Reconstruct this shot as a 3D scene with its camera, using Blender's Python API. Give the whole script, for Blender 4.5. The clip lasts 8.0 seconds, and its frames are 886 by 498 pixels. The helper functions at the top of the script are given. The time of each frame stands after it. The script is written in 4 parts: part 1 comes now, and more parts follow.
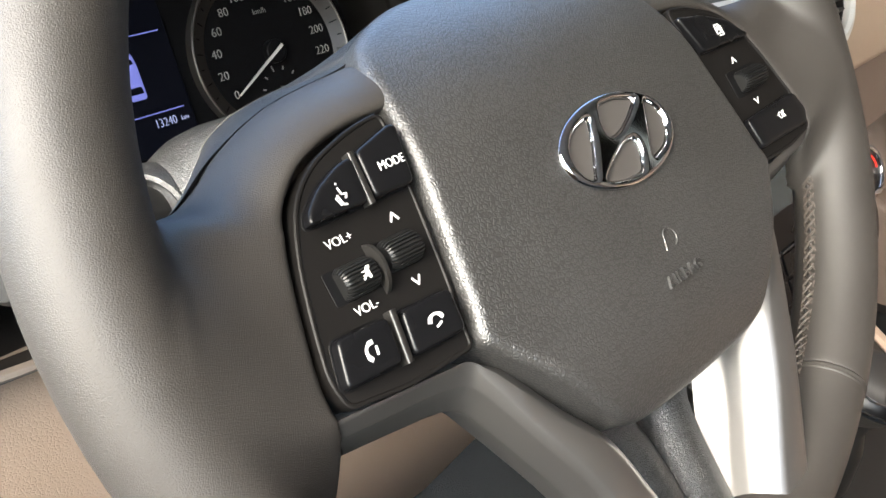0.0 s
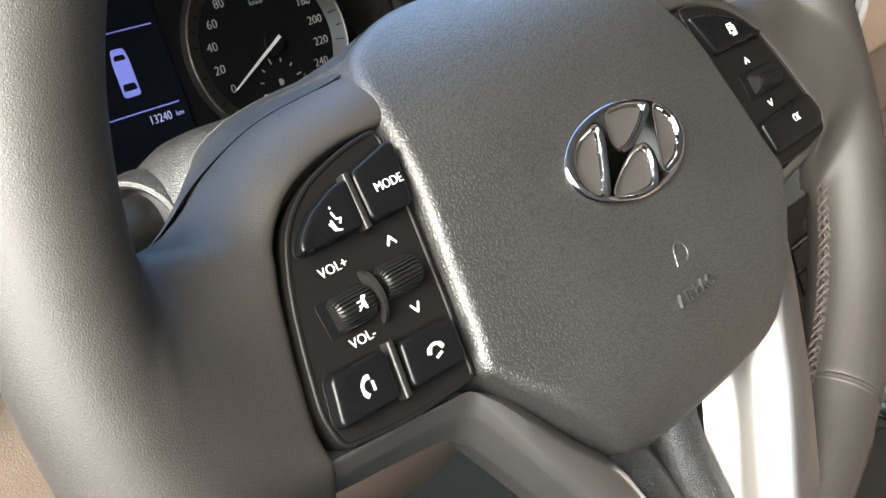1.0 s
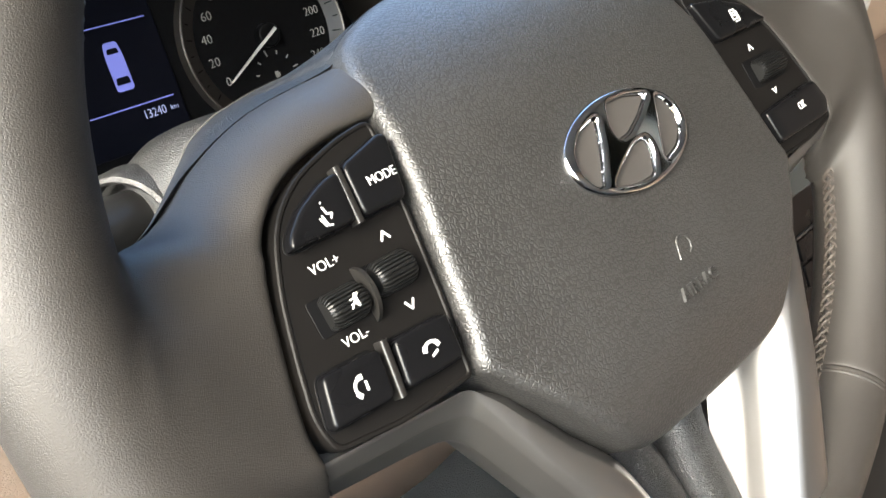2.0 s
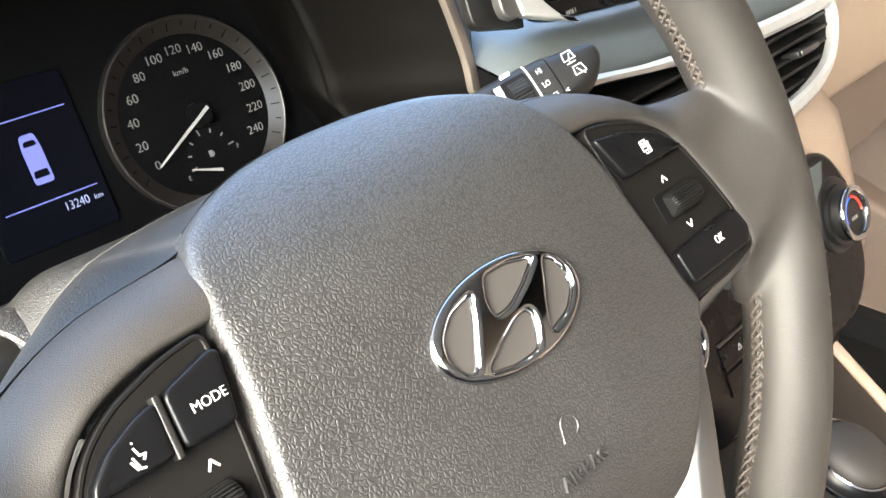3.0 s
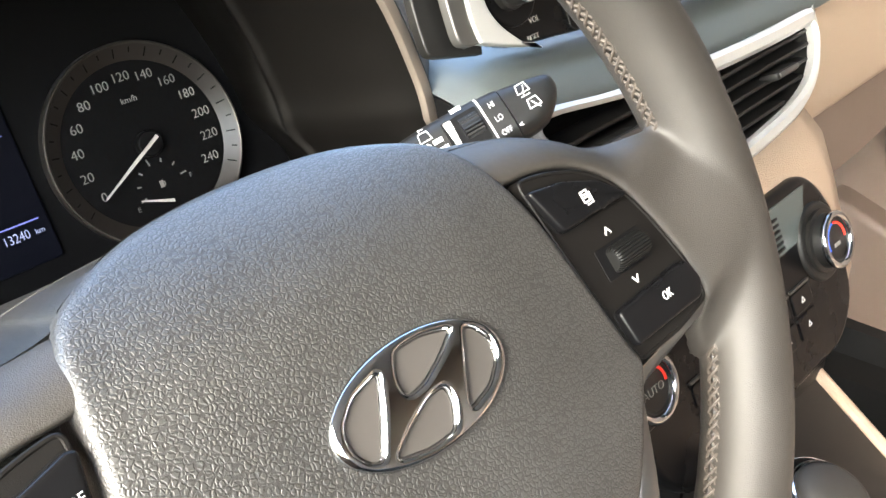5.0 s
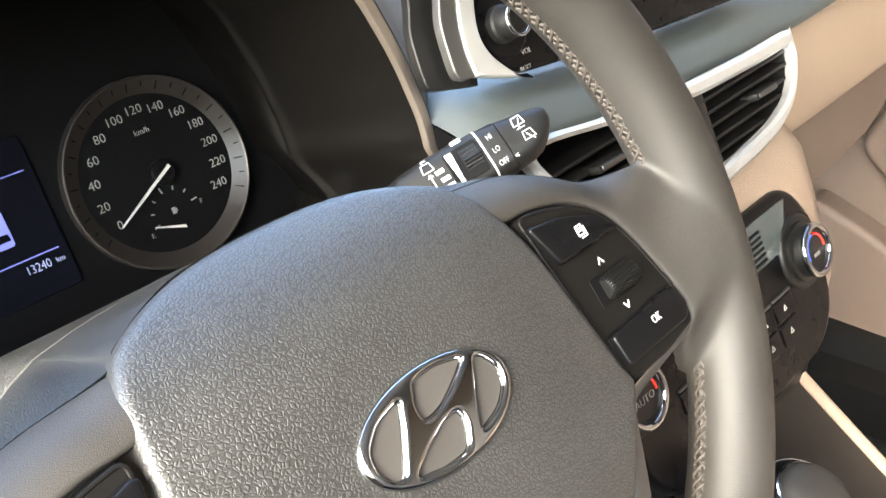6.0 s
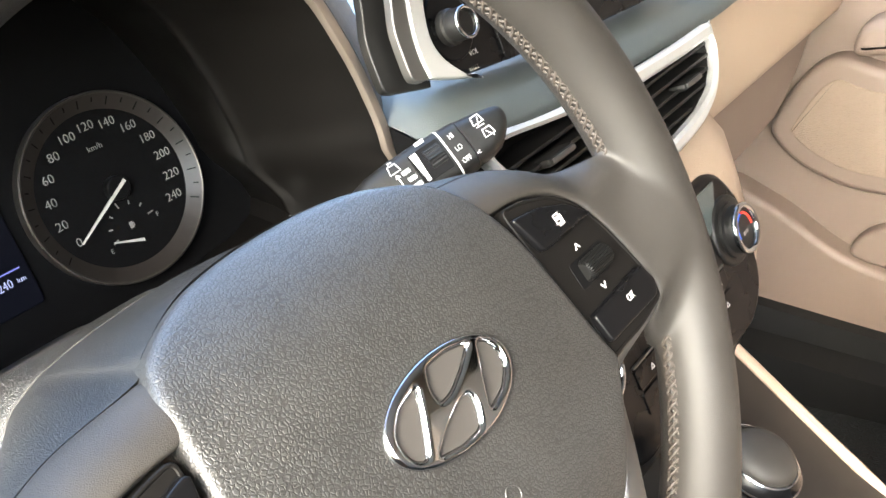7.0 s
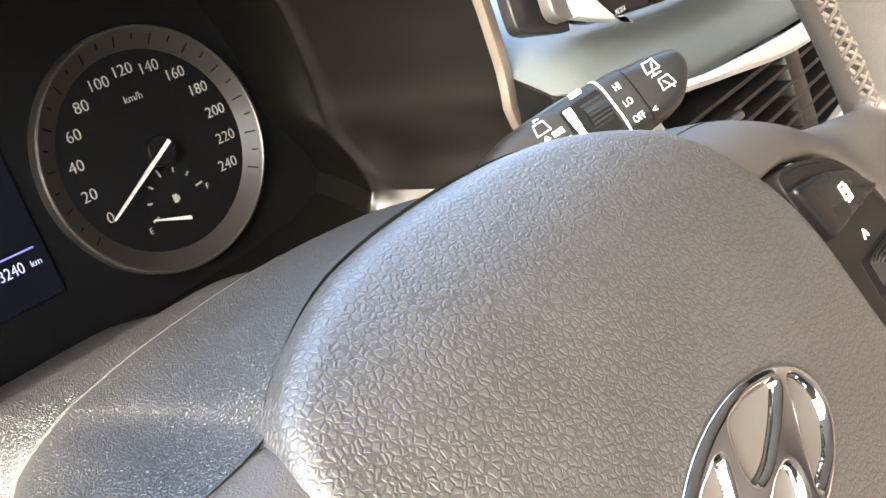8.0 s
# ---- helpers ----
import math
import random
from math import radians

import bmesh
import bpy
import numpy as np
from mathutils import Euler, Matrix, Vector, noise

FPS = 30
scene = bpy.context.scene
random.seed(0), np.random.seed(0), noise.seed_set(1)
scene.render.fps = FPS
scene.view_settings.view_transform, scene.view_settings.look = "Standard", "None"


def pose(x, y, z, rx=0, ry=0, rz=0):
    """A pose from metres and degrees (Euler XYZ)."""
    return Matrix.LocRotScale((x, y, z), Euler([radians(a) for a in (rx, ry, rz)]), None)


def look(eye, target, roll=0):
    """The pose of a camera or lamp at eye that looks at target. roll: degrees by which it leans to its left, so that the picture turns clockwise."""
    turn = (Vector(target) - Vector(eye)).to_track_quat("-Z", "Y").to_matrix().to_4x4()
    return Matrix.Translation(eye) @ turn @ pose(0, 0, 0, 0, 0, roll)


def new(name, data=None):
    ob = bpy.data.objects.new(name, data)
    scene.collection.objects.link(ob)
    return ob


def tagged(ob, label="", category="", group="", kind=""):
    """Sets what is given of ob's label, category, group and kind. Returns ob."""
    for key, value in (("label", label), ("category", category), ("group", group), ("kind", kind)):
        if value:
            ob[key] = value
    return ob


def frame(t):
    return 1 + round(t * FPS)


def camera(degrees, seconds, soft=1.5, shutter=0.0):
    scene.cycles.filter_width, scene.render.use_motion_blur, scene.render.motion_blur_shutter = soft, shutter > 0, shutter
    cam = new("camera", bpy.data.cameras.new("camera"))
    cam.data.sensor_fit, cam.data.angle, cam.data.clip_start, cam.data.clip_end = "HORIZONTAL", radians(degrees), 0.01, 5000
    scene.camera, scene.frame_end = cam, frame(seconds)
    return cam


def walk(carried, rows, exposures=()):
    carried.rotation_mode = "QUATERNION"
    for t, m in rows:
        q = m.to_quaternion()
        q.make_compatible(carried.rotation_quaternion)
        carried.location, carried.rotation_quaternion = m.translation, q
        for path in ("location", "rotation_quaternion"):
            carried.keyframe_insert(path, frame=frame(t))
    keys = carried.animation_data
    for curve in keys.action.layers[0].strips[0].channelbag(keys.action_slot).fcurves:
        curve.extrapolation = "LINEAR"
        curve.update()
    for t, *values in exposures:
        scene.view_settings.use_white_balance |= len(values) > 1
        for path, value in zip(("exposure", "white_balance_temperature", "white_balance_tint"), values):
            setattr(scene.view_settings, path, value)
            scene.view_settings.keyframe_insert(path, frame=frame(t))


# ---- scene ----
cam = camera(53.1, 8.0)
PATH = [
    (0, (-0.231, -0.17, 0.783), (1.015, 1.206, 0.04), -8.7),
    (0.5, (-0.225, -0.163, 0.787), (1.005, 1.21, 0.013), -8.9),
    (1, (-0.218, -0.16, 0.79), (1.003, 1.213, 0.0), -9.0),
    (2.3, (-0.206, -0.156, 0.787), (0.994, 1.222, -0.026), -9.9),
    (2.5, (-0.191, -0.16, 0.797), (1.001, 1.221, -0.022), -10.1),
    (3, (-0.15, -0.162, 0.824), (1.038, 1.222, 0.005), -10.2),
    (3.5, (-0.126, -0.163, 0.824), (1.059, 1.224, 0.005), -10.3),
    (4, (-0.112, -0.159, 0.827), (1.071, 1.23, 0.009), -10.3),
    (5.5, (-0.111, -0.166, 0.83), (1.067, 1.228, 0.013), -10.5),
    (6, (-0.127, -0.174, 0.851), (1.07, 1.202, 0.03), -11.1),
    (6.5, (-0.142, -0.185, 0.86), (1.108, 1.135, 0.026), -11.7),
    (7, (-0.157, -0.165, 0.861), (1.167, 1.067, 0.007), -12.0),
    (7.3, (-0.162, -0.127, 0.858), (1.195, 1.055, -0.014), -11.7),
    (7.5, (-0.159, -0.096, 0.85), (1.204, 1.08, -0.023), -11.7),
    (7.7, (-0.142, -0.072, 0.839), (1.219, 1.103, -0.037), -11.2),
    (8, (-0.12, -0.05, 0.817), (1.202, 1.189, -0.03), -10.4),
]
walk(cam, [(t, look(eye, target, roll)) for t, eye, target, roll in PATH], [(0, 1.98, 6100, 3), (1.0, 2.0, 6100, 2), (2.5, 2.2, 6200, 2), (3, 2.65, 6200, 2), (7, 2.68, 6200, 2), (8, 3.15, 6700, 5)])

# ---- world, sun, exposure ----
world = bpy.data.worlds.new("world")
scene.world = world
world.use_nodes = True
wn = world.node_tree
sky = wn.nodes.new("ShaderNodeTexSky")
sky.sky_type, sky.sun_disc = "NISHITA", False
sky.sun_elevation, sky.sun_rotation = radians(40), radians(251.5)
sky.air_density, sky.dust_density, sky.ozone_density = 1.0, 4.0, 1.0
wn.links.new(sky.outputs["Color"], wn.nodes["Background"].inputs["Color"])
wn.nodes["Background"].inputs["Strength"].default_value = 0.70
sun_data = bpy.data.lights.new("sun", "SUN")
sun_data.energy, sun_data.angle, sun_data.color = 0.30, radians(40), (1.0, 0.93, 0.84)
sun = new("sun", sun_data)
sun.matrix_world = look((-4.2, -1.4, 3.7 + 0.7), (0, 0, 0.7))

# ---- materials ----


def material(name, base, rough=0.5, metal=0.0, spec=0.5, vary=0.15, vary_scale=30.0, grain=0.0, grain_scale=500.0,
             cell=0.0, cell_scale=450.0, emit=None, emit_strength=0.0, coat=0.0, rough_vary=0.08, sheen=0.0, groove=1.0, cell_width=0.30):
    """A procedural surface: colour drift, roughness drift, fine grain and pebbled cells as relief, with shade painted
    between the cells where groove < 1.
    """
    m = bpy.data.materials.new(name)
    m.use_nodes = True
    nt = m.node_tree
    n, l = nt.nodes, nt.links
    b = n["Principled BSDF"]
    b.inputs["Metallic"].default_value = metal
    b.inputs["Specular IOR Level"].default_value = spec
    b.inputs["Coat Weight"].default_value = coat
    b.inputs["Sheen Weight"].default_value, b.inputs["Sheen Roughness"].default_value = sheen, 0.4
    tc = n.new("ShaderNodeTexCoord")
    big = n.new("ShaderNodeTexNoise")
    big.inputs["Scale"].default_value, big.inputs["Detail"].default_value = vary_scale, 6.0
    l.new(tc.outputs["Object"], big.inputs["Vector"])
    mix = n.new("ShaderNodeMix")
    mix.data_type = "RGBA"
    mix.inputs["A"].default_value = (*[c * (1 - vary) for c in base], 1)
    mix.inputs["B"].default_value = (*[min(1, c * (1 + vary)) for c in base], 1)
    l.new(big.outputs["Fac"], mix.inputs["Factor"])
    colour = mix.outputs["Result"]
    rr = n.new("ShaderNodeMapRange")
    rr.inputs["To Min"].default_value, rr.inputs["To Max"].default_value = max(0.02, rough - rough_vary), min(1, rough + rough_vary)
    l.new(big.outputs["Fac"], rr.inputs["Value"])
    l.new(rr.outputs["Result"], b.inputs["Roughness"])
    last = None
    if cell:
        warp = n.new("ShaderNodeTexNoise")
        warp.inputs["Scale"].default_value, warp.inputs["Detail"].default_value = cell_scale * 0.7, 2.0
        l.new(tc.outputs["Object"], warp.inputs["Vector"])
        add = n.new("ShaderNodeVectorMath")
        add.operation = "MULTIPLY_ADD"
        add.inputs[1].default_value = [1.1 / cell_scale] * 3
        l.new(warp.outputs["Color"], add.inputs[0])
        l.new(tc.outputs["Object"], add.inputs[2])
        vor = n.new("ShaderNodeTexVoronoi")
        vor.feature = "DISTANCE_TO_EDGE"
        vor.inputs["Scale"].default_value = cell_scale
        l.new(add.outputs["Vector"], vor.inputs["Vector"])
        ramp = n.new("ShaderNodeMapRange")
        ramp.interpolation_type = "SMOOTHERSTEP"
        ramp.inputs["From Min"].default_value, ramp.inputs["From Max"].default_value = 0.0, cell_width
        l.new(vor.outputs["Distance"], ramp.inputs["Value"])
        # Shade between the cells goes into colour and gloss as darker grooves.
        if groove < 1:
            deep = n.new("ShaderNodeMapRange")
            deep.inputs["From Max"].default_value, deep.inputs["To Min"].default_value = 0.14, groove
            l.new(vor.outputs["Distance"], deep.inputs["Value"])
            groove_shade = n.new("ShaderNodeMix")
            groove_shade.data_type, groove_shade.blend_type = "RGBA", "MULTIPLY"
            groove_shade.inputs["Factor"].default_value = 1.0
            l.new(colour, groove_shade.inputs["A"])
            l.new(deep.outputs["Result"], groove_shade.inputs["B"])
            colour = groove_shade.outputs["Result"]
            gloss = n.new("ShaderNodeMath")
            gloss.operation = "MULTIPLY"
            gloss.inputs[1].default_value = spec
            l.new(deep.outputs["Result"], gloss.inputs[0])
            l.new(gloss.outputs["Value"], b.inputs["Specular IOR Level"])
        bump = n.new("ShaderNodeBump")
        bump.inputs["Strength"].default_value, bump.inputs["Distance"].default_value = 1.0, cell
        l.new(ramp.outputs["Result"], bump.inputs["Height"])
        last = bump
    if grain:
        fine = n.new("ShaderNodeTexNoise")
        fine.inputs["Scale"].default_value, fine.inputs["Detail"].default_value = grain_scale, 3.0
        l.new(tc.outputs["Object"], fine.inputs["Vector"])
        bump = n.new("ShaderNodeBump")
        bump.inputs["Strength"].default_value, bump.inputs["Distance"].default_value = 1.0, grain
        l.new(fine.outputs["Fac"], bump.inputs["Height"])
        if last:
            l.new(last.outputs["Normal"], bump.inputs["Normal"])
        last = bump
    l.new(colour, b.inputs["Base Color"])
    if last:
        l.new(last.outputs["Normal"], b.inputs["Normal"])
    if emit:
        b.inputs["Emission Color"].default_value = (*emit, 1)
        b.inputs["Emission Strength"].default_value = emit_strength
    return m


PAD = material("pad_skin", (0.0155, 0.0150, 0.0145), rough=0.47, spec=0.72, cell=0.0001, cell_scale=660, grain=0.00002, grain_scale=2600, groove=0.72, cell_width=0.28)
LEATHER = material("rim_leather", (0.0200, 0.0178, 0.0158), rough=0.54, spec=0.34, cell=0.00004, cell_scale=1500, grain=0.00004, grain_scale=2600, vary=0.25, vary_scale=45.0)
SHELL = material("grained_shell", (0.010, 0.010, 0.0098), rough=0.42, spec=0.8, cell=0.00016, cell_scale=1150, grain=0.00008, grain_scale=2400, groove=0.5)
WORNLIT = material("worn_lit_edge", (0.034, 0.033, 0.031), rough=0.55, spec=0.4, grain=0.0002, grain_scale=1500, vary=0.4, vary_scale=400)
PANEL = material("panel_plastic", (0.0045, 0.0041, 0.0039), rough=0.46, spec=0.09, grain=0.00004, grain_scale=3000)
GLOSS = material("button_gloss", (0.0030, 0.0030, 0.0034), rough=0.28, spec=0.15, rough_vary=0.05)
RUBBER = material("roller_rubber", (0.005, 0.005, 0.005), rough=0.42, spec=0.25)
CHROME = material("chrome", (0.42, 0.43, 0.45), rough=0.07, metal=1.0, vary=0.03, rough_vary=0.03)
SPOKE = material("spoke_silver", (0.145, 0.140, 0.135), rough=0.36, metal=0.88, vary=0.08, rough_vary=0.08, grain=0.00001, grain_scale=3000)
SATIN = material("satin_silver", (0.12, 0.116, 0.112), rough=0.46, metal=0.85, vary=0.06, rough_vary=0.06, grain=0.00001, grain_scale=3000)
TRIM = material("trim_silver", (0.30, 0.255, 0.22), rough=0.42, metal=0.85, vary=0.06, rough_vary=0.05, grain=0.00001, grain_scale=3000)
DIVIDER = material("divider_grey", (0.009, 0.0085, 0.008), rough=0.36, spec=0.3)
BRIGHT = material("bright_silver", (0.50, 0.50, 0.49), rough=0.34, metal=0.6, vary=0.04)
DASH = material("dash_skin", (0.048, 0.055, 0.054), rough=0.55, spec=0.6, cell=0.00005, cell_scale=900, grain=0.00004, grain_scale=2200)
RECESS = material("recess_black", (0.0030, 0.0027, 0.0025), rough=0.32, spec=0.30, grain=0.00002, grain_scale=2500)
BLACK = material("black_plastic", (0.0068, 0.0066, 0.0064), rough=0.45, spec=0.32, grain=0.00003, grain_scale=2500)
DARK = material("dial_black", (0.0022, 0.0022, 0.0025), rough=0.55, spec=0.10)
DIALRING = material("dial_ring", (0.015, 0.0125, 0.011), rough=0.36, spec=0.45)
TAN = material("tan_trim", (0.30, 0.222, 0.163), rough=0.55, cell=0.00012, cell_scale=520, grain=0.00004, grain_scale=1500, vary=0.06, cell_width=0.25)
# A darker, browner TAN: the passenger side's shade is put into its colour.
TANSHADE = material("shaded_tan", (0.132, 0.096, 0.074), rough=0.6, cell=0.00008, cell_scale=600, grain=0.00004, grain_scale=1500, vary=0.06)
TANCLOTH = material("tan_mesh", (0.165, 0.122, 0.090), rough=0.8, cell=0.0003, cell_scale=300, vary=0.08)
CARPET = material("carpet", (0.02, 0.022, 0.022), rough=0.95, grain=0.002, grain_scale=700)
RUBBERMAT = material("rubber_mat", (0.016, 0.017, 0.017), rough=0.55, cell=0.0006, cell_scale=120)
THREAD = material("thread", (0.040, 0.033, 0.028), rough=0.6, spec=0.3, grain=0.0001, grain_scale=4000, vary=0.35, vary_scale=300)
WHITE = material("white_print", (0.46, 0.46, 0.45), rough=0.6, vary=0.04)
DIALPRINT = material("dial_print", (0.17, 0.165, 0.155), rough=0.6, spec=0.2, vary=0.1)
NEEDLE = material("needle_print", (0.36, 0.35, 0.33), rough=0.5, vary=0.05)
LCD = material("lcd_back", (0.003, 0.0032, 0.005), rough=0.3, spec=0.08, emit=(0.02, 0.03, 0.10), emit_strength=0.003)
LCDBLUE = material("lcd_blue", (0.1, 0.1, 0.3), rough=0.4, emit=(0.30, 0.33, 0.95), emit_strength=0.11)
LCDTEXT = material("lcd_text", (0.2, 0.2, 0.3), rough=0.4, emit=(0.55, 0.60, 1.0), emit_strength=0.13)
RED = material("red_mark", (0.75, 0.03, 0.02), rough=0.4)
BLUE = material("blue_mark", (0.02, 0.12, 0.75), rough=0.4)
DISPLAY = material("grey_display", (0.06, 0.070, 0.068), rough=0.15, spec=0.3, vary=0.05)
ROOF = material("roof_cloth", (0.45, 0.45, 0.43), rough=0.9, grain=0.0003, grain_scale=900)
DARKWALL = material("dark_wall", (0.012, 0.013, 0.013), rough=0.12, spec=0.5, vary=0.05)
ASPHALT = material("asphalt", (0.05, 0.05, 0.05), rough=0.9, grain=0.002, grain_scale=200)

# ---- mesh helpers ----
V = Vector


def spline(pts, per=8, closed=False):
    """Points of a smooth curve through pts, of any dimension."""
    pts = [np.array(p, float) for p in pts]
    n, out = len(pts), []
    for i in range(n if closed else n - 1):
        if closed:
            a, b, c, d = (pts[(i + k) % n] for k in (-1, 0, 1, 2))
        else:
            b, c = pts[i], pts[i + 1]
            a = pts[i - 1] if i else 2 * b - c
            d = pts[i + 2] if i + 2 < n else 2 * c - b
        for k in range(per):
            s = k / per
            out.append(0.5 * (2 * b + (c - a) * s + (2 * a - 5 * b + 4 * c - d) * s * s + (3 * b - a - 3 * c + d) * s ** 3))
    if not closed:
        out.append(pts[-1])
    return out


def rounded(pts, r, seg=4):
    """A closed outline with its corners rounded; r is one radius or one for each corner."""
    out, n = [], len(pts)
    for i, p in enumerate(pts):
        p = np.array(p, float)
        a, b = np.array(pts[i - 1], float) - p, np.array(pts[(i + 1) % n], float) - p
        la, lb = np.linalg.norm(a), np.linalg.norm(b)
        ri = min(r[i] if isinstance(r, (list, tuple)) else r, la * 0.48, lb * 0.48)
        s, e = p + a / la * ri, p + b / lb * ri
        for k in range(seg + 1):
            q = k / seg
            out.append((1 - q) ** 2 * s + 2 * q * (1 - q) * p + q * q * e)
    return out


def loft(bm, rings, closed=True, cap_first=False, cap_last=False):
    rows = [[bm.verts.new(V(p)) for p in ring] for ring in rings]
    for a, b in zip(rows, rows[1:]):
        n = len(a)
        for i in range(n if closed else n - 1):
            j = (i + 1) % n
            bm.faces.new((a[i], a[j], b[j], b[i]))
    if cap_first:
        bm.faces.new(list(reversed(rows[0])))
    if cap_last:
        bm.faces.new(rows[-1])
    return rows


def inset(outline, d):
    """The outline moved inwards by d (negative: outwards)."""
    p = np.array(outline)
    t = np.roll(p, -1, 0) - np.roll(p, 1, 0)
    t /= np.maximum(np.linalg.norm(t, axis=1), 1e-9)[:, None]
    area = np.sum(p[:, 0] * np.roll(p[:, 1], -1) - np.roll(p[:, 0], -1) * p[:, 1])
    nrm = np.c_[-t[:, 1], t[:, 0]] * (1 if area > 0 else -1)
    return p + nrm * d


def plate(bm, outline, top, depth, edge=0.001, steps=3, rings=0, centre=None):
    """A solid plate on an outline: top is a height or a function of (u, v); its rim is rounded by edge."""
    f = top if callable(top) else (lambda u, v: top)
    o = np.array(outline)
    levels = [[(u, v, f(u, v) - depth) for u, v in o], [(u, v, f(u, v) - edge) for u, v in o]]
    for k in range(1, steps + 1):
        a = k / steps * math.pi / 2
        q = inset(o, edge * (1 - math.cos(a)))
        levels.append([(u, v, f(u, v) - edge * (1 - math.sin(a))) for u, v in q])
    if not rings:
        q = inset(o, edge + 0.0003)
        levels.append([(u, v, f(u, v)) for u, v in q])
    if rings:
        c = np.array(centre if centre is not None else o.mean(0))
        base = inset(o, edge)
        for k in range(1, rings):
            s = 1 - k / rings
            levels.append([(*(w := c + (p - c) * s), f(*w)) for p in base])
    area = np.sum(o[:, 0] * np.roll(o[:, 1], -1) - np.roll(o[:, 0], -1) * o[:, 1])
    if area < 0:
        levels = [list(reversed(r)) for r in levels]
    rows = loft(bm, levels, True, cap_first=True, cap_last=not rings)
    if rings:
        m = bm.verts.new((*c, f(*c)))
        last = rows[-1]
        for i in range(len(last)):
            bm.faces.new((last[i], last[(i + 1) % len(last)], m))
    return bm


def ring_solid(bm, outer, inner, top, depth, edge=0.0008):
    """A frame between two outlines with the same number of points."""
    o, i = np.array(outer), np.array(inner)
    oi, ii = inset(o, edge), inset(i, -edge)
    z = top if callable(top) else (lambda u, v: top)
    rows = [[(*p, z(*p) - depth) for p in o], [(*p, z(*p) - edge) for p in o], [(*p, z(*p)) for p in oi],
            [(*p, z(*p)) for p in ii], [(*p, z(*p) - edge) for p in i], [(*p, z(*p) - depth) for p in i]]
    rows.append(rows[0])
    vs = [[bm.verts.new(V(p)) for p in r] for r in rows[:-1]]
    vs.append(vs[0])
    n = len(o)
    for a, b in zip(vs, vs[1:]):
        for k in range(n):
            bm.faces.new((a[k], a[(k + 1) % n], b[(k + 1) % n], b[k]))
    return bm


def sweep(bm, path, radius, seg=12, flat=1.0, up=(0, 0, 1), closed=False):
    """A tube along a path; radius may be a list; flat squeezes it across the side that up gives."""
    path = [V(p) for p in path]
    n, rings = len(path), []
    for i, p in enumerate(path):
        t = (path[(i + 1) % n] - path[i - 1]) if closed else (path[min(i + 1, n - 1)] - path[max(i - 1, 0)])
        t.normalize()
        s = t.cross(V(up)).normalized()
        w = s.cross(t).normalized()
        r = radius[i] if isinstance(radius, (list, tuple, np.ndarray)) else radius
        rings.append([p + s * (math.cos(a) * r) + w * (math.sin(a) * r * flat) for a in (2 * math.pi * k / seg for k in range(seg))])
    if closed:
        rings.append(rings[0])
        rows = [[bm.verts.new(q) for q in r] for r in rings[:-1]]
        rows.append(rows[0])
        for a, b in zip(rows, rows[1:]):
            for k in range(seg):
                bm.faces.new((a[k], a[(k + 1) % seg], b[(k + 1) % seg], b[k]))
    else:
        loft(bm, rings, True, True, True)
    return bm


def box(bm, lo, hi, bevel=0.0):
    made = bmesh.ops.create_cube(bm, size=1.0)["verts"]
    lo, hi = V(lo), V(hi)
    for v in made:
        v.co = V([lo[k] + (v.co[k] + 0.5) * (hi[k] - lo[k]) for k in range(3)])
    if bevel:
        edges = list({e for v in made for e in v.link_edges})
        bmesh.ops.bevel(bm, geom=edges, offset=bevel, segments=2, affect="EDGES", profile=0.5)
    return bm


def sheet(bm, rows, thick=0.0):
    """An open sheet through rows of points, with thickness along its normals where asked for."""
    loft(bm, rows, False)
    if thick:
        bmesh.ops.recalc_face_normals(bm, faces=bm.faces)
        bmesh.ops.solidify(bm, geom=list(bm.faces), thickness=thick)
    return bm


ID = Matrix.Identity(4)
SHARP = radians(38)


def finish(bm, m, smooth=True):
    bm.transform(m)
    bmesh.ops.recalc_face_normals(bm, faces=bm.faces)
    for f in bm.faces:
        f.smooth = smooth
    if smooth:
        for e in bm.edges:
            if len(e.link_faces) == 2 and e.calc_face_angle(0) > SHARP:
                e.smooth = False


def part(name, bm, mat, parent=None, label="", m=ID, smooth=True):
    """Links a bmesh as one mesh object under a thing or a part; m places it in the world."""
    finish(bm, m, smooth)
    me = bpy.data.meshes.new(name)
    bm.to_mesh(me)
    bm.free()
    me.materials.append(mat)
    ob = new(name, me)
    if parent:
        ob.parent = parent
        ob.matrix_parent_inverse = parent.matrix_world.inverted() if parent.type != "EMPTY" else Matrix.Translation(parent.location).inverted()
    if label:
        ob["label"] = label
    return ob


def thing(name, at, label, category, group=""):
    e = new(name)
    e.location = at
    e.empty_display_size = 0.02
    return tagged(e, label, category, group)


def solo(name, bm, mat, label, category="", kind="", m=ID, smooth=True, group=""):
    return tagged(part(name, bm, mat, None, "", m, smooth), label, category, group, kind)


